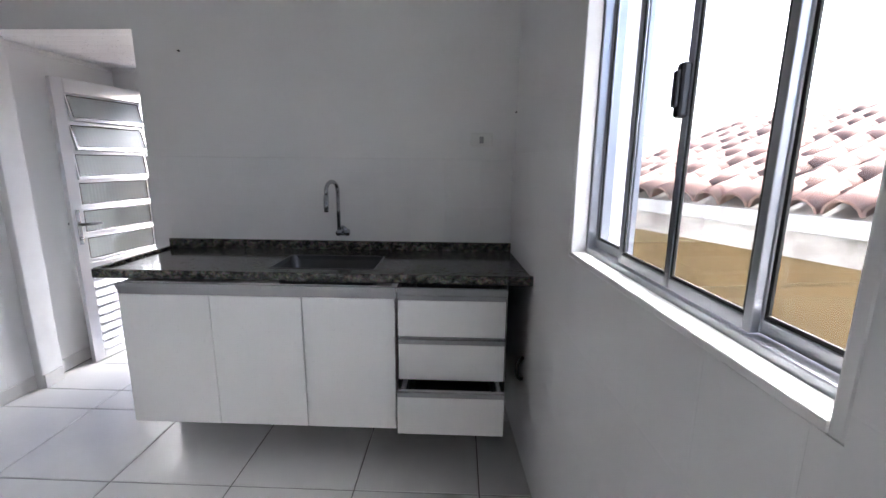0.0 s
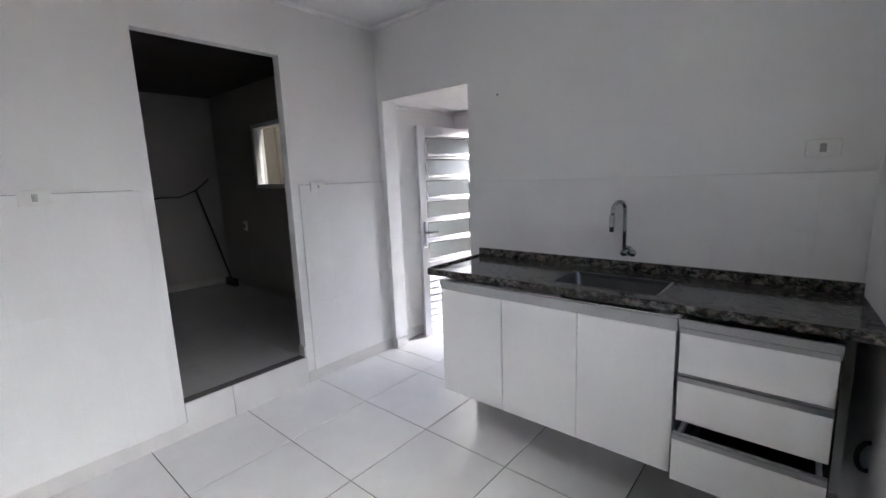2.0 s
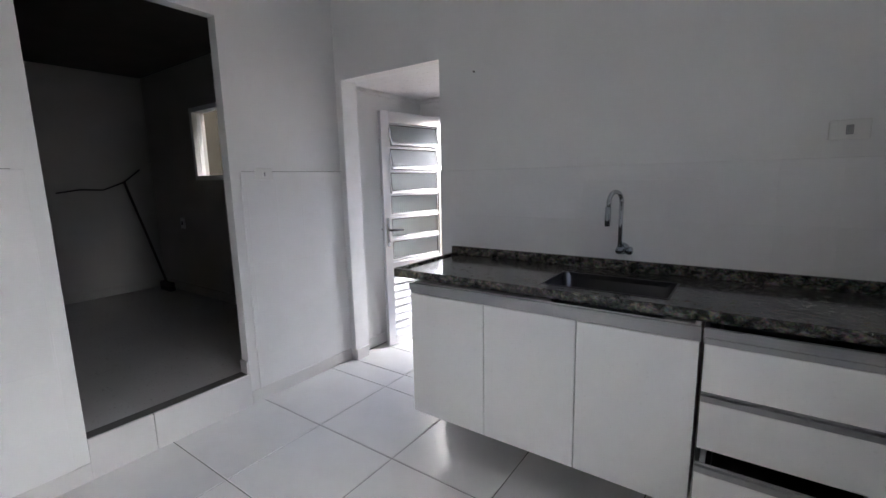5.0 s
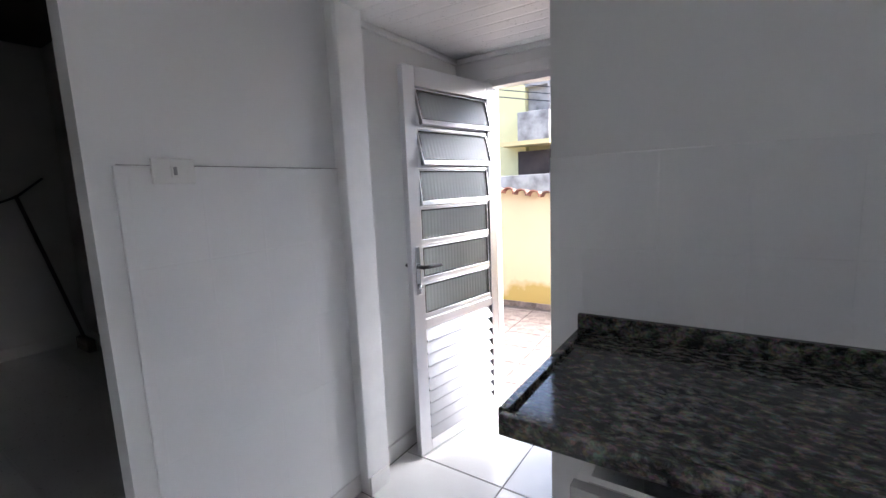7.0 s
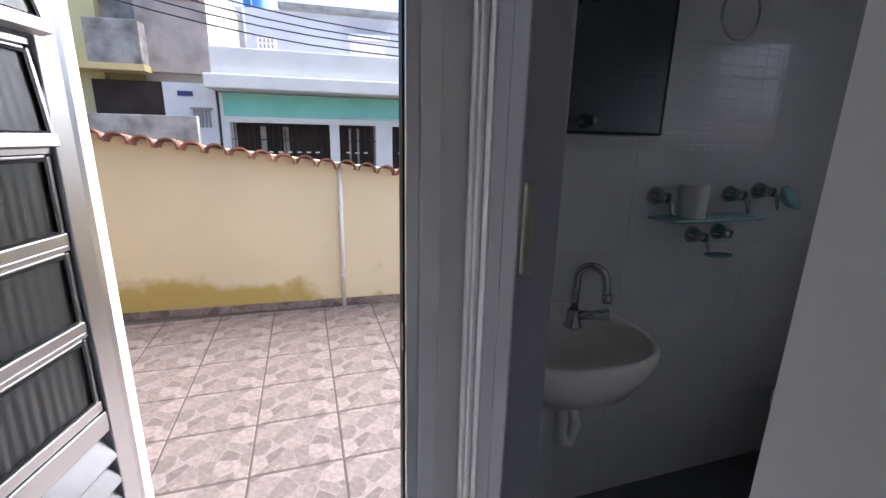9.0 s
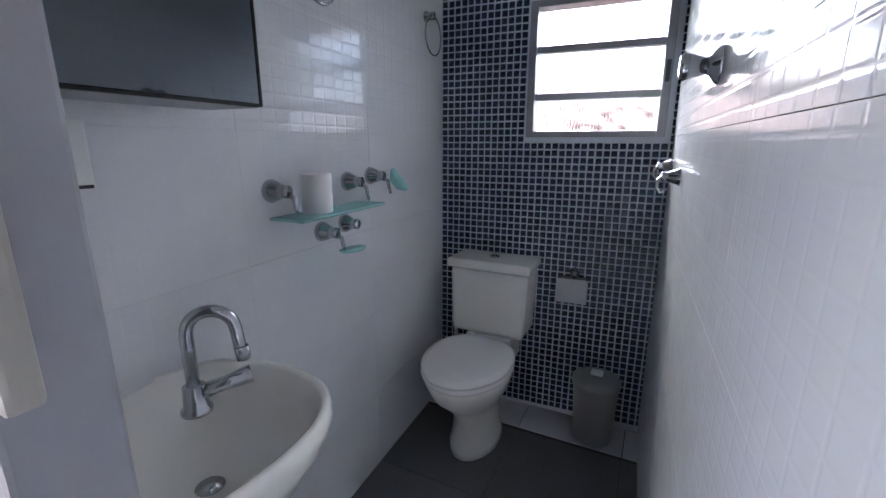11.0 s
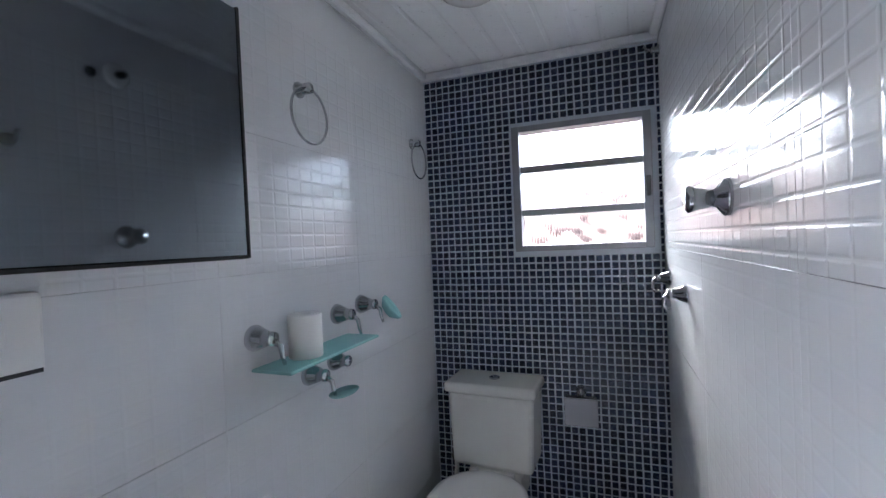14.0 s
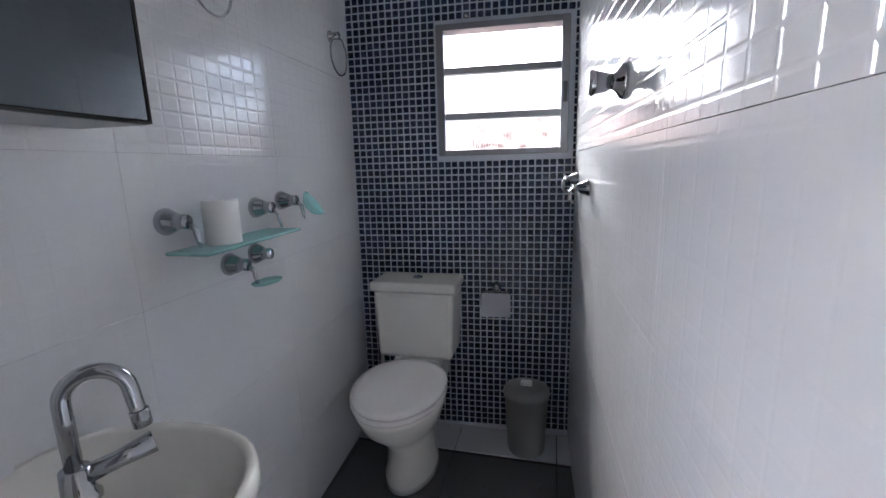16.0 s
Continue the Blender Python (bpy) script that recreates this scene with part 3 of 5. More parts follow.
for zb, zt, out in ((0.698, 0.865, 0.0), (0.492, 0.662, 0.0), (0.256, 0.436, 0.055)):
    dr = cab_front("drawer", 0.47, zt - zb, db)
    dr.location = (0.005, -out, zb)
    part("handle_profile", boxes((0, 0.47, -0.020, 0.0, zt - zb + 0.001, zt - zb + 0.022), (0, 0.47, -0.006, 0.0, zt - zb + 0.022, zt - zb + 0.030), bevel=0.002), GREYTRIM, dr, "grey metal grip profile")
    part("drawer_box", boxes((0.03, 0.042, 0, 0.42, 0.02, 0.12), (0.428, 0.44, 0, 0.42, 0.02, 0.12), (0.042, 0.428, 0, 0.42, 0.02, 0.03), (0.042, 0.428, 0.41, 0.42, 0.03, 0.12)), CABSHADE, dr)
    if out:
        for xr in (0.012, 0.442):
            part("runner", B(xr, xr + 0.016, 0, 0.4, zt - zb - 0.01, zt - zb + 0.02), LAMINATE, dr)
hose = solid("gas_hose", tube([(1.836, 2.72, 0.52)] + arc((1.80, 2.68, 0.47), 0.055, 60, 300, 16, (0.55, 0.3, 0), (0, 0, 1)) + [(1.836, 2.66, 0.42)], 0.008), BLACK, "short black hose stub at the wall beside the drawers", "hose")

tap = thing("kitchen_tap", "chrome gooseneck wall tap above the sink", "tap", (0.81, NY - d, 1.06))
part("wall_flange", lathe([(0.0, 0), (0.03, 0), (0.03, 0.006), (0.018, 0.016), (0.0, 0.016)], m=pose(0, 0, 0, 90)), CHROME, tap)
part("valve_body", tube([(0, -0.01, 0), (0, -0.05, 0), (0, -0.085, 0)], [0.016, 0.019, 0.017]), CHROME, tap)
part("knob", lathe([(0.0, 0), (0.012, 0), (0.02, 0.012), (0.02, 0.03), (0.012, 0.036), (0, 0.036)], m=pose(0.022, -0.06, 0, 0, 90)), CHROME, tap)
part("spout", tube([(0, -0.07, 0.01), (0, -0.07, 0.14), (0, -0.07, 0.235)] + arc((-0.018, -0.115, 0.235), 0.0485, 0, 165, 12, (0.37, 0.93, 0), (0, 0, 1)) + [(-0.037, -0.163, 0.20)], 0.0105), CHROME, tap)
part("nozzle", tube([(-0.037, -0.162, 0.215), (-0.038, -0.165, 0.16), (-0.038, -0.165, 0.125)], [0.013, 0.014, 0.012]), CHROME, tap)


def switch_plate(name, label, at, rz, w=0.12, h=0.075, dark=False):
    s = thing(name, label, "switch" if "switch" in name else "socket", at)
    s.rotation_euler = (0, 0, radians(rz))
    part("plate", B(-w / 2, w / 2, -0.010, 0.004, -h / 2, h / 2, bevel=0.004), PLASTIC, s)
    part("insert", B(-0.011, 0.011, -0.0135, -0.009, -0.018, 0.018, bevel=0.002), GREYTRIM if dark else PLASTIC, s)
    part("pin", B(-0.005, 0.005, -0.017, -0.0135, -0.012, 0.012, bevel=0.002), GREYTRIM, s)
    return s


switch_plate("wall_socket", "white plastic socket plate on the wall above the worktop", (1.597, NY, 1.572), 0, dark=True)
switch_plate("wall_socket", "white plastic socket plate at the edge of the painted tiles", (WX + d, 0.975, 1.485), 90, dark=True)
switch_plate("light_switch", "white switch plate painted over beside the doorway", (WX + d, 2.52, 1.475), 90)
for q in ((0.53, 0.84, 1.478, 1.484), (0.62, 1.14, 1.395, 1.399)):
    solid("wall_ledge", B(q[0], q[1], NY - d - 0.006, NY - d + 0.002, q[2], q[3], bevel=0.001), PAINT, "thin plaster ridge where a shelf was removed", "plaster ridge")
for q in ((-0.05, 2.03), (1.78, 1.72)):
    solid("wall_hook", lathe([(0, 0), (0.005, 0), (0.004, 0.012), (0, 0.014)], 10, pose(q[0], NY, q[1], 90)), BLACK, "tiny dark nail in the wall", "nail")

# ---------- back door ----------
df = thing("door_frame", "aluminium frame of the back door", "door frame", (0, PY, 0), kind="structure")
part("jamb", boxes((-1.06, -1.025, -0.02, 0.06, 0, 1.99), bevel=0.004), ALU, df)
part("jamb", boxes((-0.325, -0.29, -0.02, 0.06, 0, 1.99), bevel=0.004), ALU, df)
part("head", boxes((-1.025, -0.325, -0.02, 0.06, 1.95, 1.99), bevel=0.004), ALU, df)
part("gasket", boxes((-0.330, -0.325, 0.0, 0.05, 0.02, 1.95)), RUBBER, df)
part("strike_plate", B(-0.331, -0.324, -0.012, 0.02, 0.77, 0.85, bevel=0.001), STEEL, df)
setting("trim_door", boxes((-0.29, -0.235, PY - 0.025, PY, 0, 2.03), (-1.06, -0.29, PY - 0.022, PY, 1.99, 2.05), bevel=0.006), REVEAL, "white plaster strip round the door frame", "door trim")

door = thing("door_back", "open white aluminium door with ribbed glass louvres and a vented bottom panel", "door", (-1.02, 4.19, 0.012))
door.rotation_euler = (0, 0, radians(180 + 80))
DWD, DH = 0.685, 1.955
part("frame", boxes((0, 0.055, -0.018, 0.018, 0, DH), (DWD - 0.075, DWD, -0.018, 0.018, 0, DH), (0.055, DWD - 0.075, -0.018, 0.018, 0, 0.06), (0.055, DWD - 0.075, -0.018, 0.018, DH - 0.09, DH), bevel=0.003), ALU, door)
gl0, gl1 = 0.72, DH - 0.09
n_l = 6
hh = (gl1 - gl0) / n_l
part("mid_rail", B(0.055, DWD - 0.075, -0.016, 0.016, gl0 - 0.05, gl0, bevel=0.003), ALU, door)
for i in range(n_l):
    tilt = 14 if i >= 4 else (6 if i == 3 else 0)
    zz = gl0 + i * hh
    sash = part("louvre_sash", boxes((0.058, DWD - 0.078, -0.012, 0.012, 0.004, 0.028), (0.058, 0.068, -0.008, 0.008, 0.028, hh - 0.012), (DWD - 0.088, DWD - 0.078, -0.008, 0.008, 0.028, hh - 0.012), (0.068, DWD - 0.088, -0.006, 0.006, hh - 0.016, hh - 0.010), bevel=0.002), ALU, door)
    sash.matrix_basis = pose(0, 0, zz + (hh if tilt else 0)) @ pose(0, 0, 0, tilt) @ pose(0, 0, -hh if tilt else 0)
    part("pane", B(0.066, DWD - 0.086, -0.002, 0.002, 0.026, hh - 0.014), RIBGLASS, sash)
    part("gasket", boxes((0.068, 0.074, -0.007, 0.007, 0.028, hh - 0.016), (DWD - 0.094, DWD - 0.088, -0.007, 0.007, 0.028, hh - 0.016), (0.074, DWD - 0.094, -0.007, 0.007, hh - 0.022, hh - 0.016), (0.074, DWD - 0.094, -0.007, 0.007, 0.028, 0.033)), RUBBER, sash)
    if i:
        part("cross_rail", B(0.055, DWD - 0.075, -0.014, 0.010, zz - 0.008, zz + 0.004, bevel=0.002), ALU, door)
for i in range(9):
    sl = part("vent_slat", B(0.055, DWD - 0.075, -0.004, 0.004, -0.042, 0.042, bevel=0.002), ALU_SLAT, door)
    sl.matrix_basis = pose(0, 0, 0.10 + i * 0.067, 28)
hd = part("lock_plate", B(DWD - 0.050, DWD - 0.022, 0.018, 0.024, 0.86, 1.10, bevel=0.002), CHROME, door, "steel lock plate")
part("lever", tube([(DWD - 0.036, 0.02, 1.00), (DWD - 0.036, 0.06, 1.00), (DWD - 0.06, 0.066, 1.0), (DWD - 0.16, 0.062, 0.995)], [0.011, 0.010, 0.010, 0.008]), BLACK, hd, "dark lever handle")
part("cylinder", lathe([(0, 0), (0.012, 0), (0.012, 0.012), (0, 0.012)], 16, pose(DWD - 0.036, 0.024, 0.90, -90)), CHROME, hd)
hd2 = part("lock_plate", B(DWD - 0.055, DWD - 0.018, -0.024, -0.018, 0.86, 1.10, bevel=0.002), CHROME, door, "steel lock plate")
part("lever", tube([(DWD - 0.036, -0.02, 1.00), (DWD - 0.036, -0.06, 1.00), (DWD - 0.06, -0.066, 1.0), (DWD - 0.16, -0.062, 0.995)], [0.011, 0.010, 0.010, 0.008]), BLACK, hd2, "dark lever handle")

# ---------- bathroom shell ----------
BX = -0.06
setting("wall_bath_north", boxes((-0.02, BE + 0.2, BN + 0.012, 4.50, -0.3, 2.95), (-0.16, -0.02, BN + 0.012, 4.38, 0, 2.95)), PAINT, "white tiled bathroom wall with washbasin", "wall")
setting("wall_bath_south", boxes((-0.10, BE + 0.2, 3.265, BS - 0.012, 0, 2.95)), PAINT, "white glossy tiled bathroom wall", "wall")
BW0, BW1, BZ0, BZ1 = 3.442, 3.980, 1.322, 1.850
be = setting("wall_bath_east", boxes((BE + 0.006, BE + 0.15, BS - 0.012, BW0, -0.3, 2.95), (BE + 0.006, BE + 0.15, BW1, BN + 0.10, -0.3, 2.95), (BE + 0.006, BE + 0.15, BW0, BW1, -0.3, BZ0), (BE + 0.006, BE + 0.15, BW0, BW1, BZ1, 2.95)), MGROUT, "wall of small dark blue glass mosaic with pale joints", "wall")
setting("wall_bath_west", boxes((-0.16, BX, 4.08, BN + 0.012, 0, 2.95), (-0.16, BX, BS - 0.012, 4.08, 2.08, 2.95)), PAINT, "white partition round the bathroom doorway", "wall")
setting("ceiling_bath", boxes((BX, BE + 0.006, BS - 0.06, BN + 0.09, BH, BH + 0.05)), PVC, "white plastic board ceiling of the bathroom", "ceiling")
setting("trim_bath_north", boxes((BX, BE - 0.03, BN - 0.03, BN, BH - 0.03, BH), bevel=0.008), PVC, "white plastic cornice", "cornice")
setting("trim_bath_east", boxes((BE - 0.03, BE, BS, BN + 0.07, BH - 0.035, BH), bevel=0.008), PVC, "white plastic cornice", "cornice")
setting("trim_bath_south", boxes((BX, BE - 0.03, BS, BS + 0.03, BH - 0.03, BH), bevel=0.008), PVC, "white plastic cornice", "cornice")
# the boxes past BE + 0.2 are an added, unseen eave that dims the bathroom
setting("roof_slab", boxes((-0.30, BE + 0.2, 3.17, 4.5, 2.95, 3.05), (-1.40, -0.30, 3.17, 4.38, 2.95, 3.05), (BE + 0.2, BE + 0.60, 3.0, 4.5, 2.22, 2.28), (BE + 0.2, BE + 0.26, 3.0, 4.5, 2.28, 2.95), (RX - 0.12, WX, RS, RN + 0.14, 2.95, 3.05)), CONCRETE, "concrete roof slab with an unseen low eave added for shade", "roof")
bf = setting("floor_bath", boxes((-0.16, BE + 0.006, BS - 0.05, BN + 0.09, -0.12, -0.003)), GROUT, "grey ceramic bathroom floor, its rear strip coloured lighter as lit", "floor")
# bathroom doorway: plastic frame and folded accordion door
setting("trim_bath_door", boxes((-0.175, -0.16, 4.075, 4.13, 0, 2.10), (-0.185, -0.16, 4.09, 4.115, 0, 2.10), (-0.16, BX, 4.045, 4.08, 0, 2.08), (-0.135, -0.093, 3.267, 3.362, 0, 2.08), (-0.175, -0.16, 3.375, 4.075, 2.06, 2.11), bevel=0.005), REVEAL, "white plastic door lining of the bathroom", "door trim")
ad = thing("accordion_door", "folded grey plastic accordion door with cream handle", "door", (-0.11, 4.04, 0))
GREYPVC = mat("grey_pvc", (0.30, 0.30, 0.32), 0.4, vary=0.04)
for y in (-0.075, -0.055, -0.035, -0.015):
    part("fold", B(-0.035, 0.045, y - 0.008, y + 0.008, 0.02, 2.05, bevel=0.003), GREYPVC, ad)
part("fold_face", B(-0.048, -0.036, -0.084, -0.001, 0.02, 2.05, bevel=0.004), GREYPVC, ad)
lead = part("lead_post", B(-0.050, 0.04, -0.165, -0.088, 0.02, 2.05, bevel=0.006), GREYPVC, ad)
hdl = part("handle", B(-0.044, -0.016, -0.180, -0.166, 1.085, 1.265, bevel=0.006), CREAMPL, lead, "cream plastic handle")


# ---------- bathroom fittings ----------
def wall_mount(parent, x, z, out=0.06, name="bracket"):
    """Bell-shaped chrome mount standing out from the north wall."""
    return part(name, lathe([(0, 0), (0.030, 0), (0.031, 0.006), (0.027, 0.016), (0.020, out - 0.026), (0.014, out - 0.012), (0.017, out - 0.008), (0.016, out), (0, out)], 20, pose(x, 0, z, 90)), CHROME, parent)


def drop_hook(parent, x, z, out):
    return part("hook", tube([(x, -out + 0.004, z), (x + 0.006, -out - 0.012, z - 0.012), (x + 0.008, -out - 0.014, z - 0.035), (x + 0.008, -out - 0.02, z - 0.055)], [0.008, 0.007, 0.006, 0.004], 8), CHROME, parent)


sh = thing("glass_shelf", "pale green glass shelf on two chrome brackets", "shelf", (0.012, BN, -0.014))
for x in (0.525, 0.85):
    wall_mount(sh, x, 1.185)
    drop_hook(sh, x, 1.18, 0.06)
part("plate", B(0.50, 0.885, -0.125, -0.012, 1.112, 1.120, bevel=0.003), TEALGLASS, sh, "pale green glass plate")
cup = solid("paper_roll", lathe([(0.0, 0), (0.040, 0), (0.041, 0.002), (0.041, 0.103), (0.039, 0.105), (0.014, 0.105), (0.013, 0.06), (0, 0.06)], 24, pose(0.637, BN - 0.066, 1.1065)), PLASTIC, "white paper roll standing on the glass shelf", "paper roll")
ch = thing("cup_holder", "chrome cup holder with a pale green glass disc", "cup holder", (0.012, BN, -0.014))
wall_mount(ch, 0.985, 1.195)
drop_hook(ch, 0.985, 1.19, 0.06)
part("glass_disc", lathe([(0.0, 0.0), (0.025, 0.002), (0.044, 0.02), (0.046, 0.03), (0.042, 0.024), (0.024, 0.006), (0.0, 0.004)], 20, pose(1.00, -0.088, 1.168, 50, 25, 0)), TEALGLASS, ch, "pale green glass")
sd = thing("soap_dish", "chrome soap holder with a small green glass dish", "soap dish", (0.012, BN, -0.014))
wall_mount(sd, 0.71, 1.045)
wall_mount(sd, 0.825, 1.052, 0.055)
drop_hook(sd, 0.71, 1.04, 0.06)
part("dish", lathe([(0, 0), (0.05, 0.002), (0.055, 0.006), (0, 0.006)], 24, pose(0.75, -0.085, 0.985), 1.0, 0.6), TEALGLASS, sd, "green glass dish")
for x, z, r in ((0.737, 1.806, 0.075), (1.46, 1.80, 0.075)):
    tr = thing("towel_ring", "thin chrome towel ring on the tiled wall", "towel ring", (x, BN, z), group="towel rings")
    part("mount", lathe([(0, 0), (0.022, 0), (0.022, 0.005), (0.014, 0.015), (0.015, 0.04), (0, 0.042)], 18, pose(0, 0, 0, 90)), CHROME, tr)
    part("ring", tube([(r * math.sin(a), -0.035, -r + r * math.cos(a)) for a in [2 * math.pi * i / 36 for i in range(36)]], 0.0035, 8, True), CHROME, tr)

mc = thing("mirror_cabinet", "wall mirror cabinet with dark mirrored door", "mirror cabinet", (-0.02, BN, 1.359))
part("body", B(0.0, 0.40, -0.15, 0, 0.0, 0.46, bevel=0.003), GREYTRIM, mc)
part("mirror_door", B(0.004, 0.398, -0.158, -0.151, 0.006, 0.456, bevel=0.002), MIRROR, mc, "mirror glass door")
part("edge_strip", boxes((0.396, 0.401, -0.160, -0.150, 0.002, 0.459), (0.002, 0.396, -0.160, -0.150, 0.001, 0.006)), RUBBER, mc)
bsw = thing("bathroom_switch", "white plastic switch and socket box beside the mirror", "switch", (0.06, BN, 1.27))
part("plate", B(-0.075, 0.075, -0.02, 0, -0.055, 0.06, bevel=0.006), PLASTIC, bsw)
part("rocker", B(-0.02, 0.03, -0.026, -0.019, -0.015, 0.025, bevel=0.003), PLASTIC, bsw)
# black strip painted as the shadow along the box's lower edge
part("bottom_slot", B(-0.02, 0.07, -0.021, -0.012, -0.054, -0.048), BLACK, bsw)

# washbasin: half-oval bowl hung on the wall
wb = thing("washbasin", "white ceramic wall-hung washbasin", "washbasin", (0.13, BN, 0))


def basin_mesh():
    bm = bmesh.new()
    n, prof = 40, [(0.40, 0.655), (0.75, 0.69), (0.95, 0.765), (1.0, 0.80), (0.985, 0.825), (0.95, 0.83), (0.90, 0.822), (0.84, 0.78), (0.66, 0.725), (0.30, 0.700), (0.05, 0.695)]
    rings = []
    for k, (s, z) in enumerate(prof):
        ring = []
        for i in range(n):
            a = 2 * math.pi * i / n
            cx, cy = math.cos(a), math.sin(a)
            ex = math.copysign(abs(cx) ** 0.8, cx) * 0.235
            ey = math.copysign(abs(cy) ** 0.85, cy) * 0.205
            y = -0.215 + (ey * s if k < 7 else ey * s - 0.025)
            if cy > 0 and k < 7:
                y = -0.215 + ey
            ring.append(bm.verts.new((ex * s, y, z - 0.012 + (0.008 if (y > -0.08 and 3 <= k < 7) else 0))))
        rings.append(ring)
    for a, b in zip(rings, rings[1:]):
        for i in range(n):
            bm.faces.new((a[i], a[(i + 1) % n], b[(i + 1) % n], b[i])).smooth = True
    bm.faces.new(list(reversed(rings[0])))
    bm.faces.new(rings[-1])
    return bm


part("bowl", basin_mesh(), CERAMIC, wb)
part("drain", lathe([(0, 0), (0.022, 0), (0.025, 0.003), (0, 0.004)], 20, pose(0, -0.235, 0.696)), CHROME, wb)
part("overflow", lathe([(0, 0), (0.012, 0), (0.012, 0.004), (0, 0.004)], 16, pose(0.02, -0.395, 0.765, -60)), BLACK, wb)
part("trap", tube([(0, -0.22, 0.66), (0, -0.22, 0.52), (0.01, -0.21, 0.46), (0.05, -0.19, 0.43), (0.09, -0.16, 0.46), (0.09, -0.12, 0.52), (0.09, -0.08, 0.56), (0.09, -0.01, 0.57)], 0.019), PLASTIC, wb, "white plastic trap")
part("supply_hose", tube([(0.0, -0.10, 0.68), (-0.03, -0.10, 0.58), (-0.08, -0.08, 0.56), (-0.10, -0.01, 0.60)], 0.007, 8), BLACK, wb)
bt = thing("basin_tap", "chrome swan-neck basin tap", "tap", (0.145, 4.125, 0.832))
part("base", lathe([(0, 0), (0.026, 0), (0.026, 0.006), (0.02, 0.014), (0.018, 0.05), (0, 0.05)], 20), CHROME, bt)
part("spout", tube([(0, 0, 0.04), (0, 0, 0.13)] + arc((0.027, -0.027, 0.145), 0.0382, 180, 5, 12, (0.707, -0.707, 0), (0, 0, 1)) + [(0.056, -0.056, 0.120), (0.058, -0.058, 0.105)], 0.0110), CHROME, bt)
part("aerator", tube([(0.0575, -0.0575, 0.112), (0.059, -0.059, 0.088)], 0.0128), CHROME, bt)
part("handle", tube([(0.005, -0.005, 0.035), (0.04, -0.03, 0.042), (0.075, -0.055, 0.05)], [0.014, 0.013, 0.017]), CHROME, bt)

# toilet
wc = thing("toilet", "white ceramic close-coupled toilet with closed lid", "toilet", (0.985, 4.060, 0.012))


def egg(s, x0, x1, w, n=36):
    """Outline of the toilet seat, from its front at x0 to its back at x1."""
    out = []
    for i in range(n):
        a = 2 * math.pi * i / n
        c, q = math.cos(a), math.sin(a)
        L = (x1 - x0) / 2
        wide = w * (1 - 0.16 * (-c if c < 0 else 0) ** 2)
        out.append(((x0 + x1) / 2 + L * s * math.copysign(abs(c) ** (0.75 if c > 0 else 1), c), wide * s * math.copysign(abs(q) ** 0.9, q)))
    return out


def stack(levels):
    bm = bmesh.new()
    rings = [[bm.verts.new((x, y, z)) for x, y in egg(1, x0, x1, w)] for z, x0, x1, w in levels]
    n = len(rings[0])
    for a, b in zip(rings, rings[1:]):
        for i in range(n):
            bm.faces.new((a[i], a[(i + 1) % n], b[(i + 1) % n], b[i])).smooth = True
    bm.faces.new(list(reversed(rings[0])))
    bm.faces.new(rings[-1])
    return bm


part("bowl", stack([(-0.012, 0.17, 0.50, 0.105), (0.02, 0.17, 0.50, 0.105), (0.06, 0.185, 0.49, 0.095), (0.16, 0.19, 0.48, 0.09), (0.23, 0.13, 0.48, 0.115), (0.31, 0.04, 0.47, 0.155), (0.37, 0.01, 0.465, 0.172), (0.392, 0.008, 0.465, 0.174)]), CERAMIC, wc)
part("seat", stack([(0.394, 0.004, 0.44, 0.178), (0.400, 0.0, 0.44, 0.182), (0.412, 0.0, 0.44, 0.182), (0.416, 0.004, 0.44, 0.178)]), SEATPL, wc)
part("lid", stack([(0.418, 0.004, 0.445, 0.178), (0.424, 0.0, 0.445, 0.183), (0.436, 0.006, 0.443, 0.178), (0.442, 0.03, 0.43, 0.155), (0.444, 0.10, 0.39, 0.10)]), SEATPL, wc)
for y in (-0.09, 0.06):
    part("hinge", B(0.425, 0.45, y, y + 0.03, 0.40, 0.445, bevel=0.005), SEATPL, wc)
part("pedestal_back", B(0.44, 0.62, -0.11, 0.11, 0.30, 0.435, bevel=0.02), CERAMIC, wc)
tk = B(0.455, 0.645, -0.170, 0.190, 0.435, 0.735, bevel=0.018)
for v in tk.verts:
    k = (v.co.z - 0.755) / 0.32
    v.co.y *= 1 + 0.07 * k
part("tank", tk, CERAMIC, wc)
lid = part("tank_lid", B(0.445, 0.65, -0.180, 0.202, 0.737, 0.780, bevel=0.012), CERAMIC, wc)
part("flush_button", lathe([(0, 0), (0.022, 0), (0.022, 0.006), (0.018, 0.008), (0, 0.008)], 20, pose(0.55, 0.010, 0.78)), CHROME, lid)
hs = thing("hand_shower", "black hand shower hose hung beside the toilet", "hand shower", (1.62, 4.29, 0.50))
part("hose", tube([(0.02, 0.02, -0.12), (0.0, 0.0, -0.02), (-0.04, -0.015, 0.02), (-0.07, -0.02, -0.02), (-0.06, -0.02, -0.12), (-0.03, 0.0, -0.2)], 0.008, 8), PLASTIC, hs)
part("valve", tube([(0.03, 0.03, -0.12), (-0.03, -0.01, -0.12)], 0.016), BLACK, hs)
ph = thing("paper_holder", "chrome toilet paper holder with a flap", "paper holder", (BE, 3.735, 0.678))
part("mount", lathe([(0, 0), (0.022, 0), (0.022, 0.005), (0.014, 0.014), (0.016, 0.045), (0, 0.047)], 18, pose(0, 0, 0.055, 0, -90)), CHROME, ph)
fp = B(-0.004, 0.0, -0.065, 0.065, -0.07, 0.035, bevel=0.002)
for v in fp.verts:
    v.co.x -= 0.055 - 3.0 * v.co.z ** 2 * (1 if v.co.z > 0 else -1)
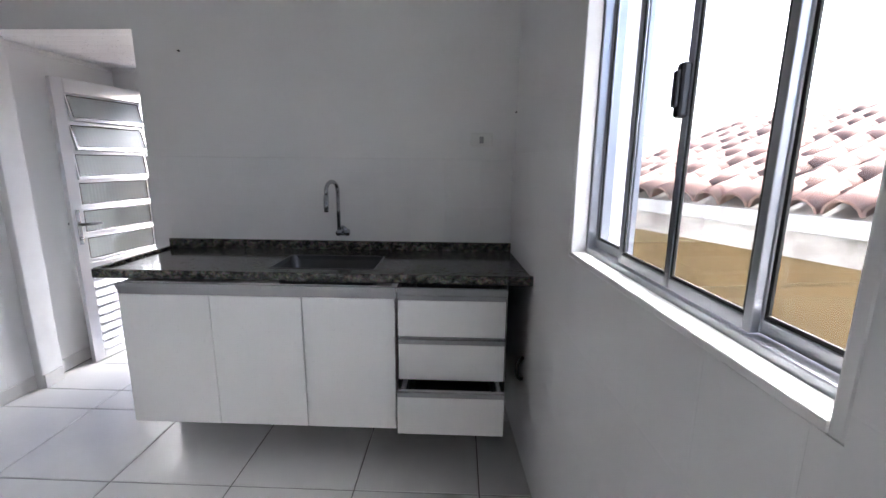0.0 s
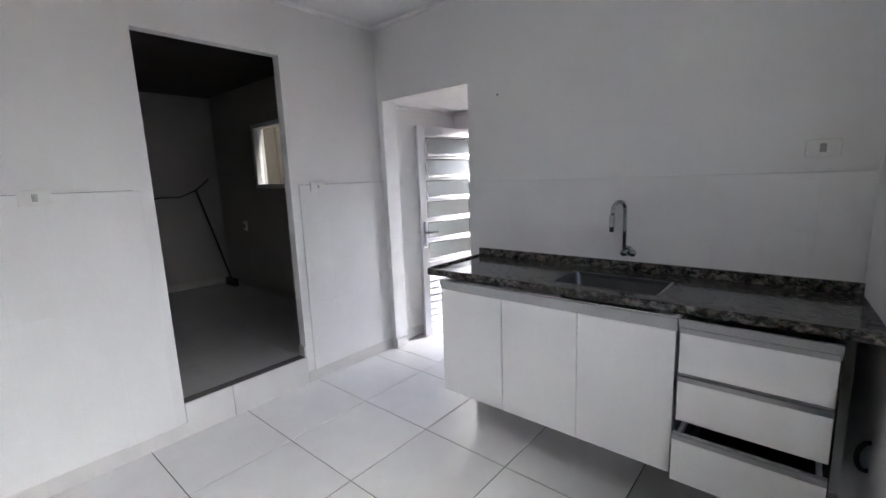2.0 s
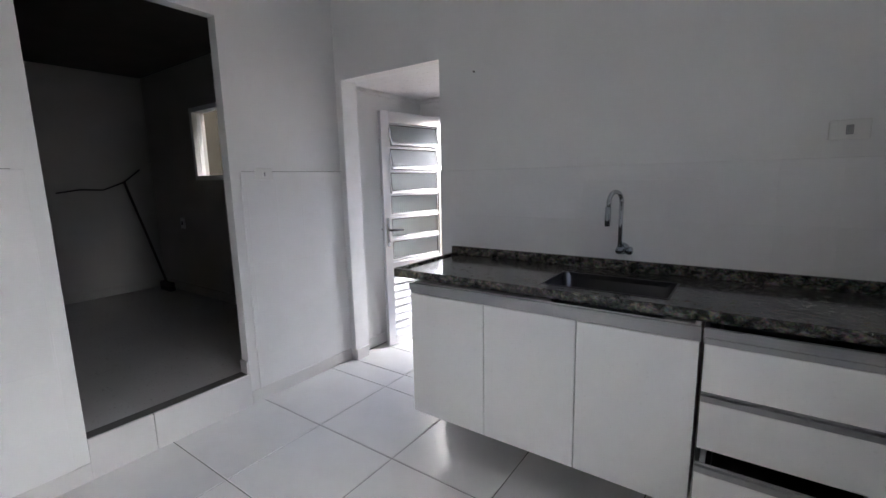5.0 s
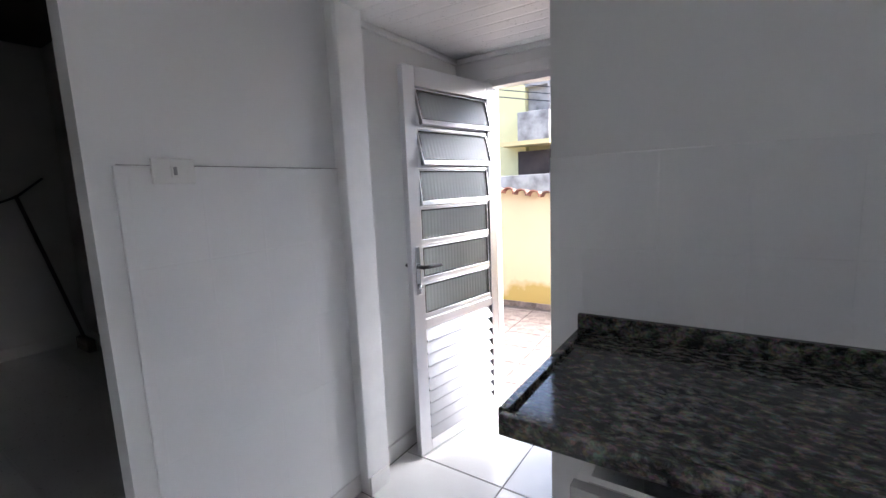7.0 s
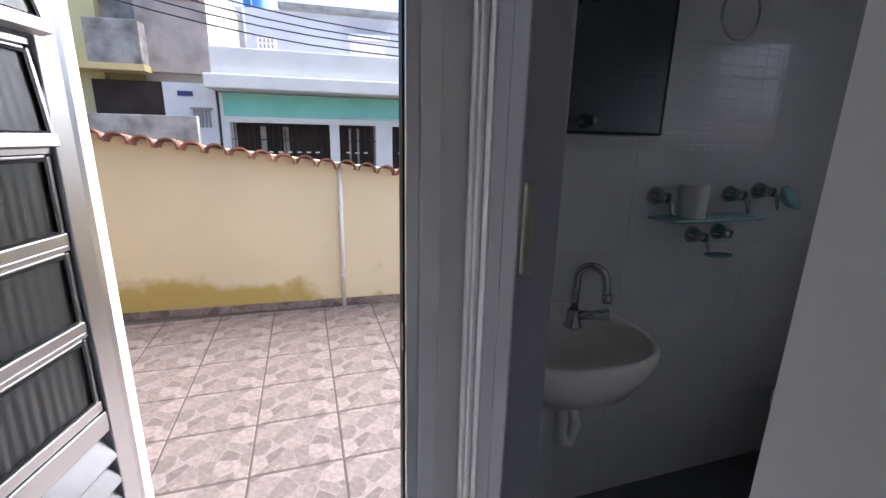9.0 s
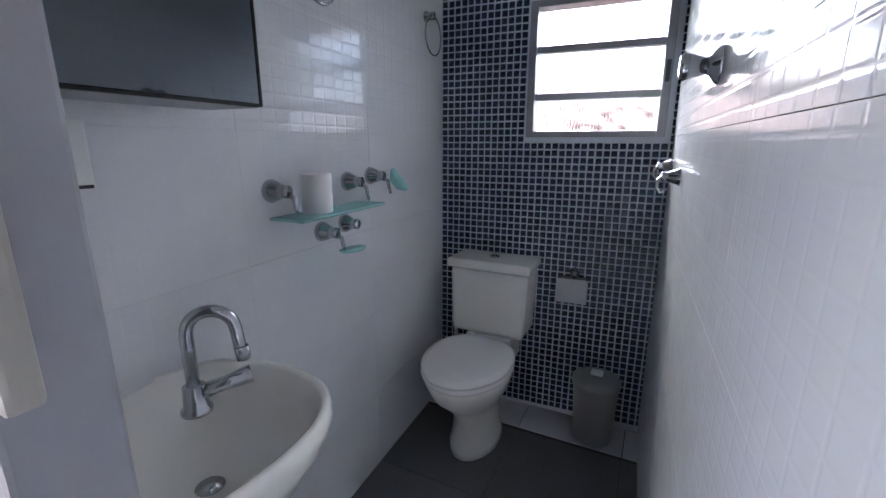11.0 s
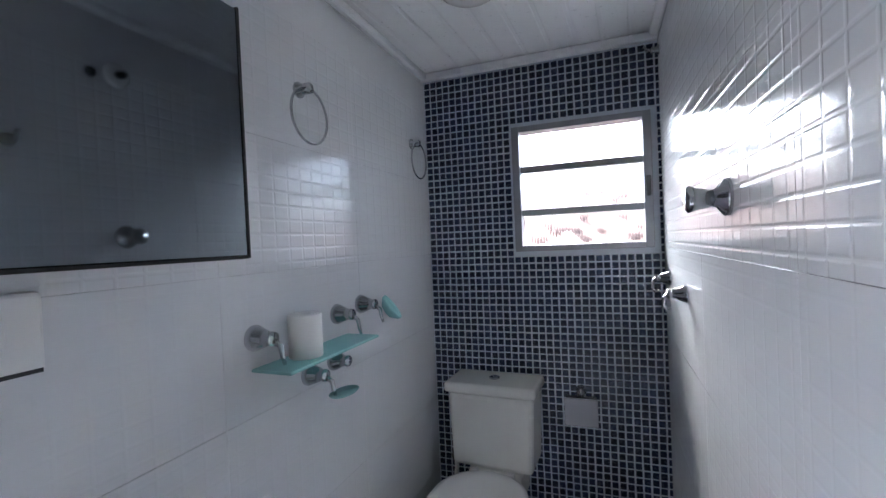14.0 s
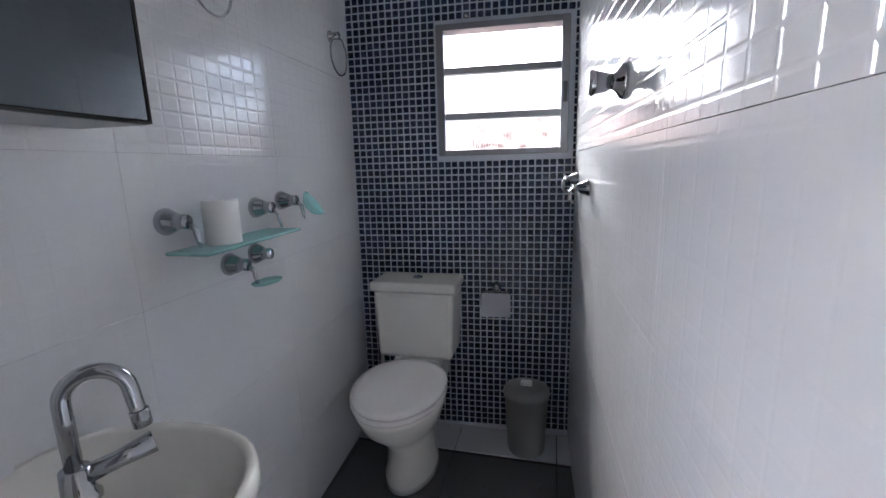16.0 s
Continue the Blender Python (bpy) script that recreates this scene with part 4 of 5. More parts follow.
part("flap", fp, ALU_DULL, ph, "curved chrome flap")
part("rod", tube([(-0.03, -0.06, 0.035), (-0.03, 0.06, 0.035)], 0.006, 8), CHROME, ph)
bn = thing("waste_bin", "small grey plastic waste bin on the floor", "bin", (1.54, 3.59, 0.012))
bn.scale = (1.0, 1.0, 1.12)
part("body", lathe([(0, 0), (0.078, 0), (0.082, 0.01), (0.095, 0.235), (0.098, 0.24), (0.090, 0.24), (0.088, 0.22), (0, 0.21)], 28), BINPL, bn)
part("lid", lathe([(0.100, 0.236), (0.102, 0.25), (0.098, 0.262), (0.07, 0.275), (0, 0.282)], 28), BINPL, bn)
part("lid_knob", B(-0.02, 0.02, -0.025, 0.025, 0.275, 0.292, bevel=0.006), PLASTIC, bn)
for x, z, s in ((0.745, 1.435, 1.0),):
    v = thing("shower_valve", "chrome stopcock handle on the tiled wall", "valve", (x, BS, z), group="bathroom valves")
    part("flange", lathe([(0, 0), (0.036 * s, 0), (0.034 * s, 0.008), (0.018 * s, 0.02), (0.014 * s, 0.03), (0, 0.03)], 20, pose(0, 0, 0, -90)), CHROME, v)
    hv = lathe([(0, 0.026), (0.016 * s, 0.026), (0.022 * s, 0.04 * s + 0.01), (0.026 * s, 0.066 * s), (0.02 * s, 0.072 * s), (0, 0.072 * s)], 16, pose(0, 0, 0, -90))
    part("handle", hv, CHROME, v)
for x, z in ((1.20, 1.197), (1.50, 1.215)):
    tb = thing("towel_bar_bracket", "bell-shaped chrome bracket with a curled hook on the tiled wall", "bracket", (x, BS, z), group="towel bar brackets")
    part("bell", lathe([(0, 0), (0.026, 0), (0.027, 0.005), (0.022, 0.014), (0.015, 0.034), (0.011, 0.042), (0.014, 0.046), (0.013, 0.053), (0, 0.053)], 18, pose(0, 0, 0, -90)), CHROME, tb)
    part("hook", tube([(0, 0.048, 0), (-0.004, 0.062, -0.012), (-0.006, 0.064, -0.034), (-0.004, 0.054, -0.048), (0, 0.042, -0.044)], [0.007, 0.006, 0.005, 0.005, 0.004], 8), CHROME, tb)

for x, z in ((0.46, 1.69), (1.60, 2.05)):
    hk = thing("robe_hook", "small chrome hook on the tiled wall", "hook", (x, BS, z), group="bathroom hooks")
    part("mount", lathe([(0, 0), (0.018, 0), (0.018, 0.005), (0.010, 0.012), (0.011, 0.03), (0, 0.032)], 16, pose(0, 0, 0, -90)), CHROME, hk)
    part("peg", tube([(0, 0.02, 0), (0, 0.045, 0.004), (0, 0.055, 0.02)], [0.007, 0.006, 0.005], 8), CHROME, hk)

so = thing("shower_outlet", "capped shower outlet with a round plate on the tiled wall", "shower outlet", (0.74, BS, 1.95))
part("plate", lathe([(0, 0), (0.040, 0), (0.040, 0.004), (0.030, 0.010), (0, 0.011)], 24, pose(0, 0, 0, -90)), PLASTIC, so)
part("stub", tube([(0, 0.008, 0), (0, 0.034, -0.004), (-0.012, 0.044, -0.012)], [0.012, 0.012, 0.010], 10), STEEL, so)
part("cable_hole", lathe([(0, 0), (0.016, 0), (0.014, 0.006), (0, 0.006)], 16, pose(-0.075, 0, -0.012, -90)), BLACK, so, "black cable grommet")
solid("wall_nail", lathe([(0, 0), (0.006, 0), (0.005, 0.014), (0, 0.016)], 10, pose(0.470, BN, 1.93, 90)), BLACK, "small dark nail in the tiled wall", "nail")
cl = thing("ceiling_light", "flat round white ceiling light, switched off", "ceiling light", (1.06, 3.95, BH))
part("base", lathe([(0, -0.012), (0.10, -0.012), (0.104, -0.008), (0.104, 0.0), (0, 0.0)], 32), PLASTIC, cl)
part("shade", lathe([(0, -0.034), (0.04, -0.032), (0.075, -0.024), (0.092, -0.0125), (0, -0.0125)], 32), SEATPL, cl, "frosted plastic shade")

# bathroom window
bw = thing("window_2", "small aluminium window with three tilting glass louvres", "window", (BE, 0, 0), kind="structure")
part("window_frame", boxes((-0.012, 0.06, BW0 - 0.004, BW0 + 0.028, BZ0 - 0.004, BZ1 + 0.004), (-0.012, 0.06, BW1 - 0.028, BW1 + 0.004, BZ0 - 0.004, BZ1 + 0.004), (-0.012, 0.06, BW0 + 0.028, BW1 - 0.028, BZ0 - 0.004, BZ0 + 0.022), (-0.012, 0.06, BW0 + 0.028, BW1 - 0.028, BZ1 - 0.022, BZ1 + 0.004), bevel=0.003), ALU_DULL, bw)
for z in (1.484, 1.67):
    part("cross_rail", B(0.0, 0.045, BW0 + 0.028, BW1 - 0.028, z - 0.014, z + 0.014, bevel=0.003), ALU_DULL, bw)
for a, b in ((BZ0 + 0.022, 1.47), (1.498, 1.656), (1.684, BZ1 - 0.022)):
    p = part("pane", B(0.028, 0.032, BW0 + 0.026, BW1 - 0.026, a - 0.004, b + 0.004), FLUTED, bw)
    p.visible_shadow = False
part("side_latch", B(-0.02, 0.0, BW0 + 0.004, BW0 + 0.02, 1.52, 1.60, bevel=0.003), STEEL, bw)

# ---------- terrace ----------
TZ = -0.25
tfl = setting("terrace_floor", boxes((-5.0, 2.2, 4.38, 7.30, TZ - 0.1, TZ - 0.004)), mat("brown_grout", (0.11, 0.09, 0.085), 0.9), "terrace floor of printed flagstone ceramic tiles", "terrace floor")


def wall_top(x):
    """The yard wall falls with the street."""
    return 1.06 - 0.118 * x


yw = bmesh.new()
xs = (-5.0, 2.2)
vs = [yw.verts.new((x, y, z)) for x in xs for y in (7.17, 7.32) for z in (TZ - 0.6, wall_top(x))]
for q in ((0, 1, 3, 2), (4, 6, 7, 5), (0, 4, 5, 1), (2, 3, 7, 6), (1, 5, 7, 3), (0, 2, 6, 4)):
    yw.faces.new([vs[i] for i in q])


def stained_wall():
    m = mat("yellow_wall_paint", (0.78, 0.67, 0.45), 0.85, vary=0.05, scale=1.0, bump=0.2, fine=50)
    n, l = m.node_tree.nodes, m.node_tree.links
    b = n["Principled BSDF"]
    old = b.inputs["Base Color"].links[0].from_socket
    tc, sep, nz = n.new("ShaderNodeTexCoord"), n.new("ShaderNodeSeparateXYZ"), n.new("ShaderNodeTexNoise")
    nz.inputs["Scale"].default_value, nz.inputs["Detail"].default_value = 1.6, 7
    l.new(tc.outputs["Object"], sep.inputs[0])
    l.new(tc.outputs["Object"], nz.inputs["Vector"])
    ad2, mr, mx = n.new("ShaderNodeMath"), n.new("ShaderNodeMapRange"), n.new("ShaderNodeMix")
    ad2.operation = "MULTIPLY_ADD"
    ad2.inputs[1].default_value = -1.5
    l.new(nz.outputs["Fac"], ad2.inputs[0])
    l.new(sep.outputs["Z"], ad2.inputs[2])
    mr.inputs["From Min"].default_value, mr.inputs["From Max"].default_value = -0.72, -0.88
    l.new(ad2.outputs[0], mr.inputs["Value"])
    mx.data_type = "RGBA"
    mx.inputs[7].default_value = (0.50, 0.37, 0.12, 1)
    l.new(mr.outputs["Result"], mx.inputs[0])
    l.new(old, mx.inputs[6])
    l.new(mx.outputs[2], b.inputs["Base Color"])
    return m


yard = setting("yard_wall", yw, stained_wall(), "yellow painted yard wall with damp stains and a clay tile coping", "yard wall")
setting("yard_wall_skirting", boxes((-5.0, 2.2, 7.155, 7.17, TZ, TZ + 0.075), bevel=0.003), FLAG, "brown printed tile skirting of the yard wall", "baseboard")
setting("yard_side_wall", boxes((-5.1, -5.0, 4.38, 7.3, TZ - 0.3, 1.6), (2.2, 2.3, 4.38, 7.3, TZ - 0.3, 1.0)), YELLOW, "yellow painted side wall of the yard", "yard wall")
pp = thing("drain_pipe", "thin white plastic pipe running up the yellow wall", "pipe", (-0.415, 7.148, TZ))
part("pipe", tube([(0, 0, 0), (0, 0, 0.6), (0.0, 0, 1.32)], 0.018, 10), PLASTIC, pp)
for z in (0.3, 0.95):
    part("clip", B(-0.024, 0.024, -0.02, 0.022, z, z + 0.02, bevel=0.002), PLASTIC, pp)


def barrel(r, L, thick=0.012, steps=8):
    """A curved clay roof tile lying along y, tapering."""
    bm = bmesh.new()
    g = []
    for j, (y, s) in enumerate(((0, 1.0), (L, 0.82))):
        for rr in (r, r - thick):
            g.append([bm.verts.new((rr * s * math.cos(math.pi * i / steps), y, rr * s * math.sin(math.pi * i / steps))) for i in range(steps + 1)])
    o0, i0, o1, i1 = g
    for i in range(steps):
        bm.faces.new((o0[i], o0[i + 1], o1[i + 1], o1[i])).smooth = True
        bm.faces.new((i0[i], i1[i], i1[i + 1], i0[i + 1])).smooth = True
        bm.faces.new((o0[i], i0[i], i0[i + 1], o0[i + 1]))
        bm.faces.new((o1[i], o1[i + 1], i1[i + 1], i1[i]))
    for k in (0, steps):
        bm.faces.new((o0[k], o1[k], i1[k], i0[k]))
    return bm


cap_me = mesh_of("coping_tile", barrel(0.085, 0.36, 0.014), CLAY)
x = -4.9
while x < 2.55:
    o = new("coping_tile", cap_me)
    o.parent = yard
    o.matrix_basis = pose(x, 7.07, wall_top(x) - 0.045 + random.uniform(-0.006, 0.006), -6 + random.uniform(-3, 3), 6.7, random.uniform(-4, 4))
    x += 0.175

# ---------- street and houses across it ----------
setting("ground", boxes((-400, 400, -400, 400, -1.4, -1.2)), ASPHALT, "asphalt ground beyond the houses", "ground")

th = thing("turquoise_house", "single-storey house, turquoise and white, with barred windows", "house", (0, 12.0, -1.2))
Z = 1.2
for q in ((-2.36, -2.22, 0, 0.2, 0, Z + 2.06), (-0.46, -0.28, 0, 0.2, 0, Z + 2.06), (0.42, 0.75, 0, 0.2, 0, Z + 2.06), (2.5, 6.0, 0, 0.2, 0, Z + 2.06), (-2.22, -0.46, 0, 0.2, Z + 1.557, Z + 2.06), (-0.28, 0.42, 0, 0.2, Z + 1.557, Z + 2.06), (0.75, 2.5, 0, 0.2, Z + 1.557, Z + 2.06), (-2.22, -0.46, 0, 0.2, 0, Z + 0.25), (0.75, 2.5, 0, 0.2, 0, Z + 0.25)):
    part("wall", B(*q), HOUSEWHITE, th)
part("painted_band", boxes((-2.30, 6.0, -0.006, 0.0, Z + 1.66, Z + 2.05)), TURQ, th, "turquoise painted band")
part("slab", boxes((-2.46, 6.2, -0.55, 3.0, Z + 2.09, Z + 2.32), bevel=0.02), HOUSEWHITE, th, "white stained roof slab")
part("parapet", boxes((-2.36, 6.1, -0.40, -0.25, Z + 2.32, Z + 2.76), bevel=0.015), HOUSEWHITE, th)
for a, b in ((-2.22, -0.46), (-0.28, 0.42), (0.75, 2.5)):
    # flat sheet behind the bars, its colour standing for the unlit room
    w = part("window", boxes((a, b, 0.5, 0.55, 0, Z + 1.56)), SHADEIN, th, "barred window, a near-black sheet for the shade inside")
    part("shutter", boxes((a + (b - a) * 0.27, a + (b - a) * 0.33, 0.28, 0.30, Z + 0.3, Z + 1.5), (a + (b - a) * 0.50, a + (b - a) * 0.56, 0.28, 0.30, Z + 0.5, Z + 1.5)), CONCRETE, w)
    k = int((b - a) / 0.11)
    brs = part("grille", boxes(*[(a + 0.11 * (i + 0.5), a + 0.11 * (i + 0.5) + 0.014, 0.02, 0.034, Z + 0.2, Z + 1.557) for i in range(k)], (a, b, 0.018, 0.036, Z + 1.25, Z + 1.265), (a, b, 0.018, 0.036, Z + 0.62, Z + 0.635)), BLACK, w, "black window bars")
    rmk = part("rail_marks", boxes(*[(a + 0.12 + 0.17 * i, a + 0.20 + 0.17 * i, 0.012, 0.02, Z + 1.02, Z + 1.045) for i in range(int((b - a) / 0.18))]), HOUSEWHITE, w)
    tagged(rmk, kind="stuff")
    tagged(brs, kind="stuff")
part("awning_rail", boxes((-0.3, 2.6, -0.25, -0.22, Z + 1.66, Z + 1.68)), GREYTRIM, th)
part("side_wall", boxes((-2.36, -2.2, 0.2, 3.0, 0, Z + 2.06)), HOUSEWHITE, th)

gh = thing("grey_house", "tall unpainted grey house with red vent blocks and a balcony", "house", (0, 12.0, -1.2))
part("wall", boxes((-3.50, -2.42, 0.1, 3.2, 0, Z + 4.02), (-3.5, -2.42, -0.02, 0.1, Z + 2.35, Z + 4.02)), GREYRENDER, gh)
part("roof_edge", boxes((-3.62, -2.40, -0.06, 3.3, Z + 4.02, Z + 4.09), bevel=0.015), CONCRETE, gh)
for i in range(4):
    for j in range(2):
        v = part("vent_block", boxes((0, 0.145, -0.03, 0.0, 0, 0.02), (0, 0.145, -0.03, 0.0, 0.09, 0.11), (0, 0.02, -0.03, 0, 0.02, 0.09), (0.125, 0.145, -0.03, 0, 0.02, 0.09), (0.055, 0.09, -0.03, 0, 0.035, 0.075)), REDBLOCK, gh)
        v.location = (-3.18 + 0.175 * i, -0.02, Z + 3.50 + 0.125 * j)
part("left_wing", boxes((-5.2, -4.15, 0.2, 3.0, 0, Z + 4.3), (-4.15, -3.5, 0.4, 3.0, 0, Z + 2.35)), PALEYELLOW, gh, "pale yellow painted wing")
part("upper_wing", boxes((-4.15, -3.5, 0.4, 3.0, Z + 2.35, Z + 3.75)), CONCRETE, gh, "soot-stained concrete wall")
part("left_roof", boxes((-4.15, -3.45, 0.2, 3.1, Z + 3.75, Z + 3.85)), CONCRETE, gh)
part("balcony", boxes((-4.15, -3.38, -0.3, -0.2, Z + 2.42, Z + 3.08), (-3.48, -3.38, -0.2, 0.4, Z + 2.42, Z + 3.08), bevel=0.01), CONCRETE, gh, "stained concrete balcony front")
part("balcony_slab", boxes((-4.6, -3.36, -0.32, 0.4, Z + 2.32, Z + 2.42)), YELLOW, gh, "yellow edged balcony slab")
# near-black sheet painted as the shade of an opening
part("dark_opening", boxes((-4.3, -3.25, 0.06, 0.1, Z + 1.4, Z + 2.2)), SHADEIN, gh)
part("entrance_wall", boxes((-3.25, -2.42, 0.04, 0.1, Z, Z + 2.2)), HOUSEWHITE, gh)
part("name_plate", boxes((-3.02, -2.78, 0.02, 0.04, Z + 1.98, Z + 2.06)), mat("blue_plate", (0.05, 0.06, 0.2), 0.5), gh, "small blue street plate")
part("grille_window", boxes(*[(-2.80 + 0.06 * i, -2.77 + 0.06 * i, 0.0, 0.04, Z + 1.45, Z + 1.75) for i in range(5)], (-2.84, -2.48, 0.0, 0.04, Z + 1.75, Z + 1.79)), GREYTRIM, gh)
part("front_wall", boxes((-4.6, -2.45, -1.2, -1.05, 0, Z + 1.60), bevel=0.01), CONCRETE, gh, "low stained concrete front wall")
yh = thing("yellow_house", "yellow painted house beyond the grey one", "house", (0, 13.0, -1.2))
part("wall", boxes((-7.5, -4.5, -0.6, 2, 0, 5.6)), YELLOW, yh)
# sheet on the wall, near-black for the shade behind the window
part("window", boxes((-5.2, -4.7, -0.64, -0.6, 3.4, 4.2)), SHADEIN, yh)


def water_tank(label, at, s):
    w = thing("water_tank", label, "water tank", at)
    part("tub", lathe([(0, 0), (0.40 * s, 0), (0.44 * s, 0.12 * s), (0.43 * s, 0.14 * s), (0.47 * s, 0.3 * s), (0.46 * s, 0.32 * s), (0.50 * s, 0.5 * s), (0, 0.5 * s)], 28), TANKBLUE, w)
    part("lid", lathe([(0.53 * s, 0.5 * s), (0.54 * s, 0.54 * s), (0.40 * s, 0.60 * s), (0, 0.64 * s)], 28), TANKBLUE, w)
    part("strap", tube([(-0.1 * s, -0.52 * s, 0.62 * s), (-0.09 * s, -0.55 * s, 0.45 * s), (-0.06 * s, -0.47 * s, 0.0)], 0.02 * s, 6), HOUSEWHITE, w)
    return w


solid("tank_stand", boxes((-2.90, -2.42, 12.35, 12.85, 4.09, 4.25), bevel=0.01), CONCRETE, "dark block carrying the water tank", "tank stand")
water_tank("large blue plastic water tank on the roof", (-2.66, 12.6, 4.25), 0.88)
ug = thing("upper_house", "blue-grey rendered upper house with metal roof edge", "house", (0, 15.2, -1.2))
part("wall", boxes((-3.0, 5.0, 0, 3, 0, Z + 4.25)), BLUEGREY, ug)
part("roof", boxes((-1.5, 5.2, -0.35, 3, Z + 4.25, Z + 4.36), bevel=0.01), GALV, ug)
part("vent_window", boxes((-2.05, -1.60, -0.06, 0, Z + 3.32, Z + 3.62)), HOUSEWHITE, ug)
tagged(part("window_grille", boxes(*[(-1.99 + 0.09 * i, -1.95 + 0.09 * i, -0.08, -0.06, Z + 3.38 + 0.12 * j, Z + 3.46 + 0.12 * j) for i in range(4) for j in range(2)]), GREYTRIM, ug), kind="stuff")
part("awning", boxes((0.1, 1.1, -0.5, 0, Z + 3.72, Z + 3.76), (0.15, 1.05, -0.03, 0, Z + 3.3, Z + 3.65)), HOUSEWHITE, ug)
part("pipe", tube([(-2.3, -0.06, Z + 3.2), (-2.3, -0.06, Z + 4.2)], 0.03, 6), HOUSEWHITE, ug)
water_tank("blue plastic water tank behind the upper house", (-2.12, 15.9, 4.355), 0.60)
for i, (za, zb) in enumerate(((3.75, 2.9), (3.6, 2.8), (3.45, 2.72), (3.3, 2.6))):
    pts = [(-4.2 + 0.7 * k, 10.6, za + (zb - za) * k / 8 - 0.18 * math.sin(math.pi * k / 8)) for k in range(9)]
    solid("overhead_cable", tube([Vector((p[0], p[1], p[2])) for p in pts], 0.010, 6), BLACK, "black overhead street cable", "cable", group="street cables")
ps = thing("utility_pole", "dark street pole with cables", "pole", (1.55, 10.6, -1.2))
part("pole", tube([(0, 0, 0), (0, 0, 5.6)], [0.11, 0.08], 10), CONCRETE, ps)
part("cross_arm", B(-0.5, 0.5, -0.05, 0.05, 4.2, 4.3), CONCRETE, ps)

# ---------- neighbour seen through the windows, turned against the house ----------
nb = thing("neighbour_house", "ochre neighbouring house with weathered clay tile roof and gutter", "house", (2.925, 3.35, 0))
nb.rotation_euler = (0, 0, radians(23.8))
# local x runs away from the window, y along the eave
NA, NB, EZ, SLOPE = -5.5, 1.25, 1.218, 17
# the wall's shade under the eave is partly in its dark ochre
part("wall", boxes((0.16, 0.34, NA, NB, -1.2, EZ - 0.02)), OCHRE_SHADE, nb)
part("gutter", boxes((0.0, 0.012, NA, NB, EZ - 0.085, EZ), (0.012, 0.16, NA, NB, EZ - 0.085, EZ - 0.073), bevel=0.004), GALV, nb, "weathered metal gutter")
part("fascia", boxes((0.135, 0.16, NA, NB, EZ - 0.24, EZ - 0.085)), CONCRETE, nb)
part("roof_deck", B(0, 2.15, NA, NB, -0.03, -0.005, m=pose(0.06, 0, EZ, 0, -SLOPE, 0)), CONCRETE, nb)
NP, NR = 0.165, 0.20
rt_me = mesh_of("roof_tile", barrel(0.082, 0.30, 0.013, 6), PALECLAY)
far = bmesh.new()
for c in range(int((NB - NA) / NP)):
    yv = NB - 0.10 - NP * c
    for row in range(11):
        u = -0.03 + NR * row
        lie = pose(0.06, yv, EZ + 0.012, 0, -SLOPE, 0)
        jig = random.uniform(-2.5, 2.5)
        cover = lie @ pose(u, random.uniform(-0.006, 0.006), random.uniform(0, 0.006), 0, 0, -90 + jig) @ pose(0, 0, 0, 4)
        if -2.2 < yv:
            o = new("roof_tile", rt_me)
            o.parent, o.matrix_basis = nb, cover
        else:
            b2 = barrel(0.082, 0.30, 0.013, 5)
            b2.transform(cover)
            tmp = bpy.data.meshes.new("t")
            b2.to_mesh(tmp)
            b2.free()
            far.from_mesh(tmp)
            bpy.data.meshes.remove(tmp)
tagged(part("far_roof_tiles", far, PALECLAY, nb), kind="stuff")
part("back_slope", B(0, 2.5, NA, NB, -0.03, 0, m=pose(2.12, 0, EZ + 0.64, 0, 20, 0)), PALECLAY, nb)
part("lower_ground", boxes((-1.2, 0.16, NA, NB, -1.2, -1.19)), CONCRETE, nb)

# ---------- pieces of floors and walls ----------
TP = 0.565


def tile_mesh(name, w, h, t, material, bevel=0.002):
    bm = bmesh.new()
    b = bevel
    lo = [bm.verts.new(p) for p in ((-w / 2, -h / 2, -t), (w / 2, -h / 2, -t), (w / 2, h / 2, -t), (-w / 2, h / 2, -t))]
    mid = [bm.verts.new((v.co.x, v.co.y, -b)) for v in lo]
    top = [bm.verts.new((math.copysign(abs(v.co.x) - b, v.co.x), math.copysign(abs(v.co.y) - b, v.co.y), 0)) for v in lo]
    for a, c in ((lo, mid), (mid, top)):
        for i in range(4):
            bm.faces.new((a[i], a[(i + 1) % 4], c[(i + 1) % 4], c[i]))
    bm.faces.new(top)
    return mesh_of(name, bm, material)


def lay(parent, name, cache, x0, x1, y0, y1, material, gap, to_world):
    """One tile cut to x0..x1, y0..y1 of its surface."""
    w, h = x1 - x0 - gap, y1 - y0 - gap
    if w < 0.015 or h < 0.015:
        return
    key = (round(w, 3), round(h, 3), material.name)
    if key not in cache:
        cache[key] = tile_mesh(name, w, h, 0.006, material, min(gap / 2, w / 6))
    o = new(name, cache[key])
    o.parent = parent
    o.matrix_basis = to_world @ pose((x0 + x1) / 2, (y0 + y1) / 2, 0)


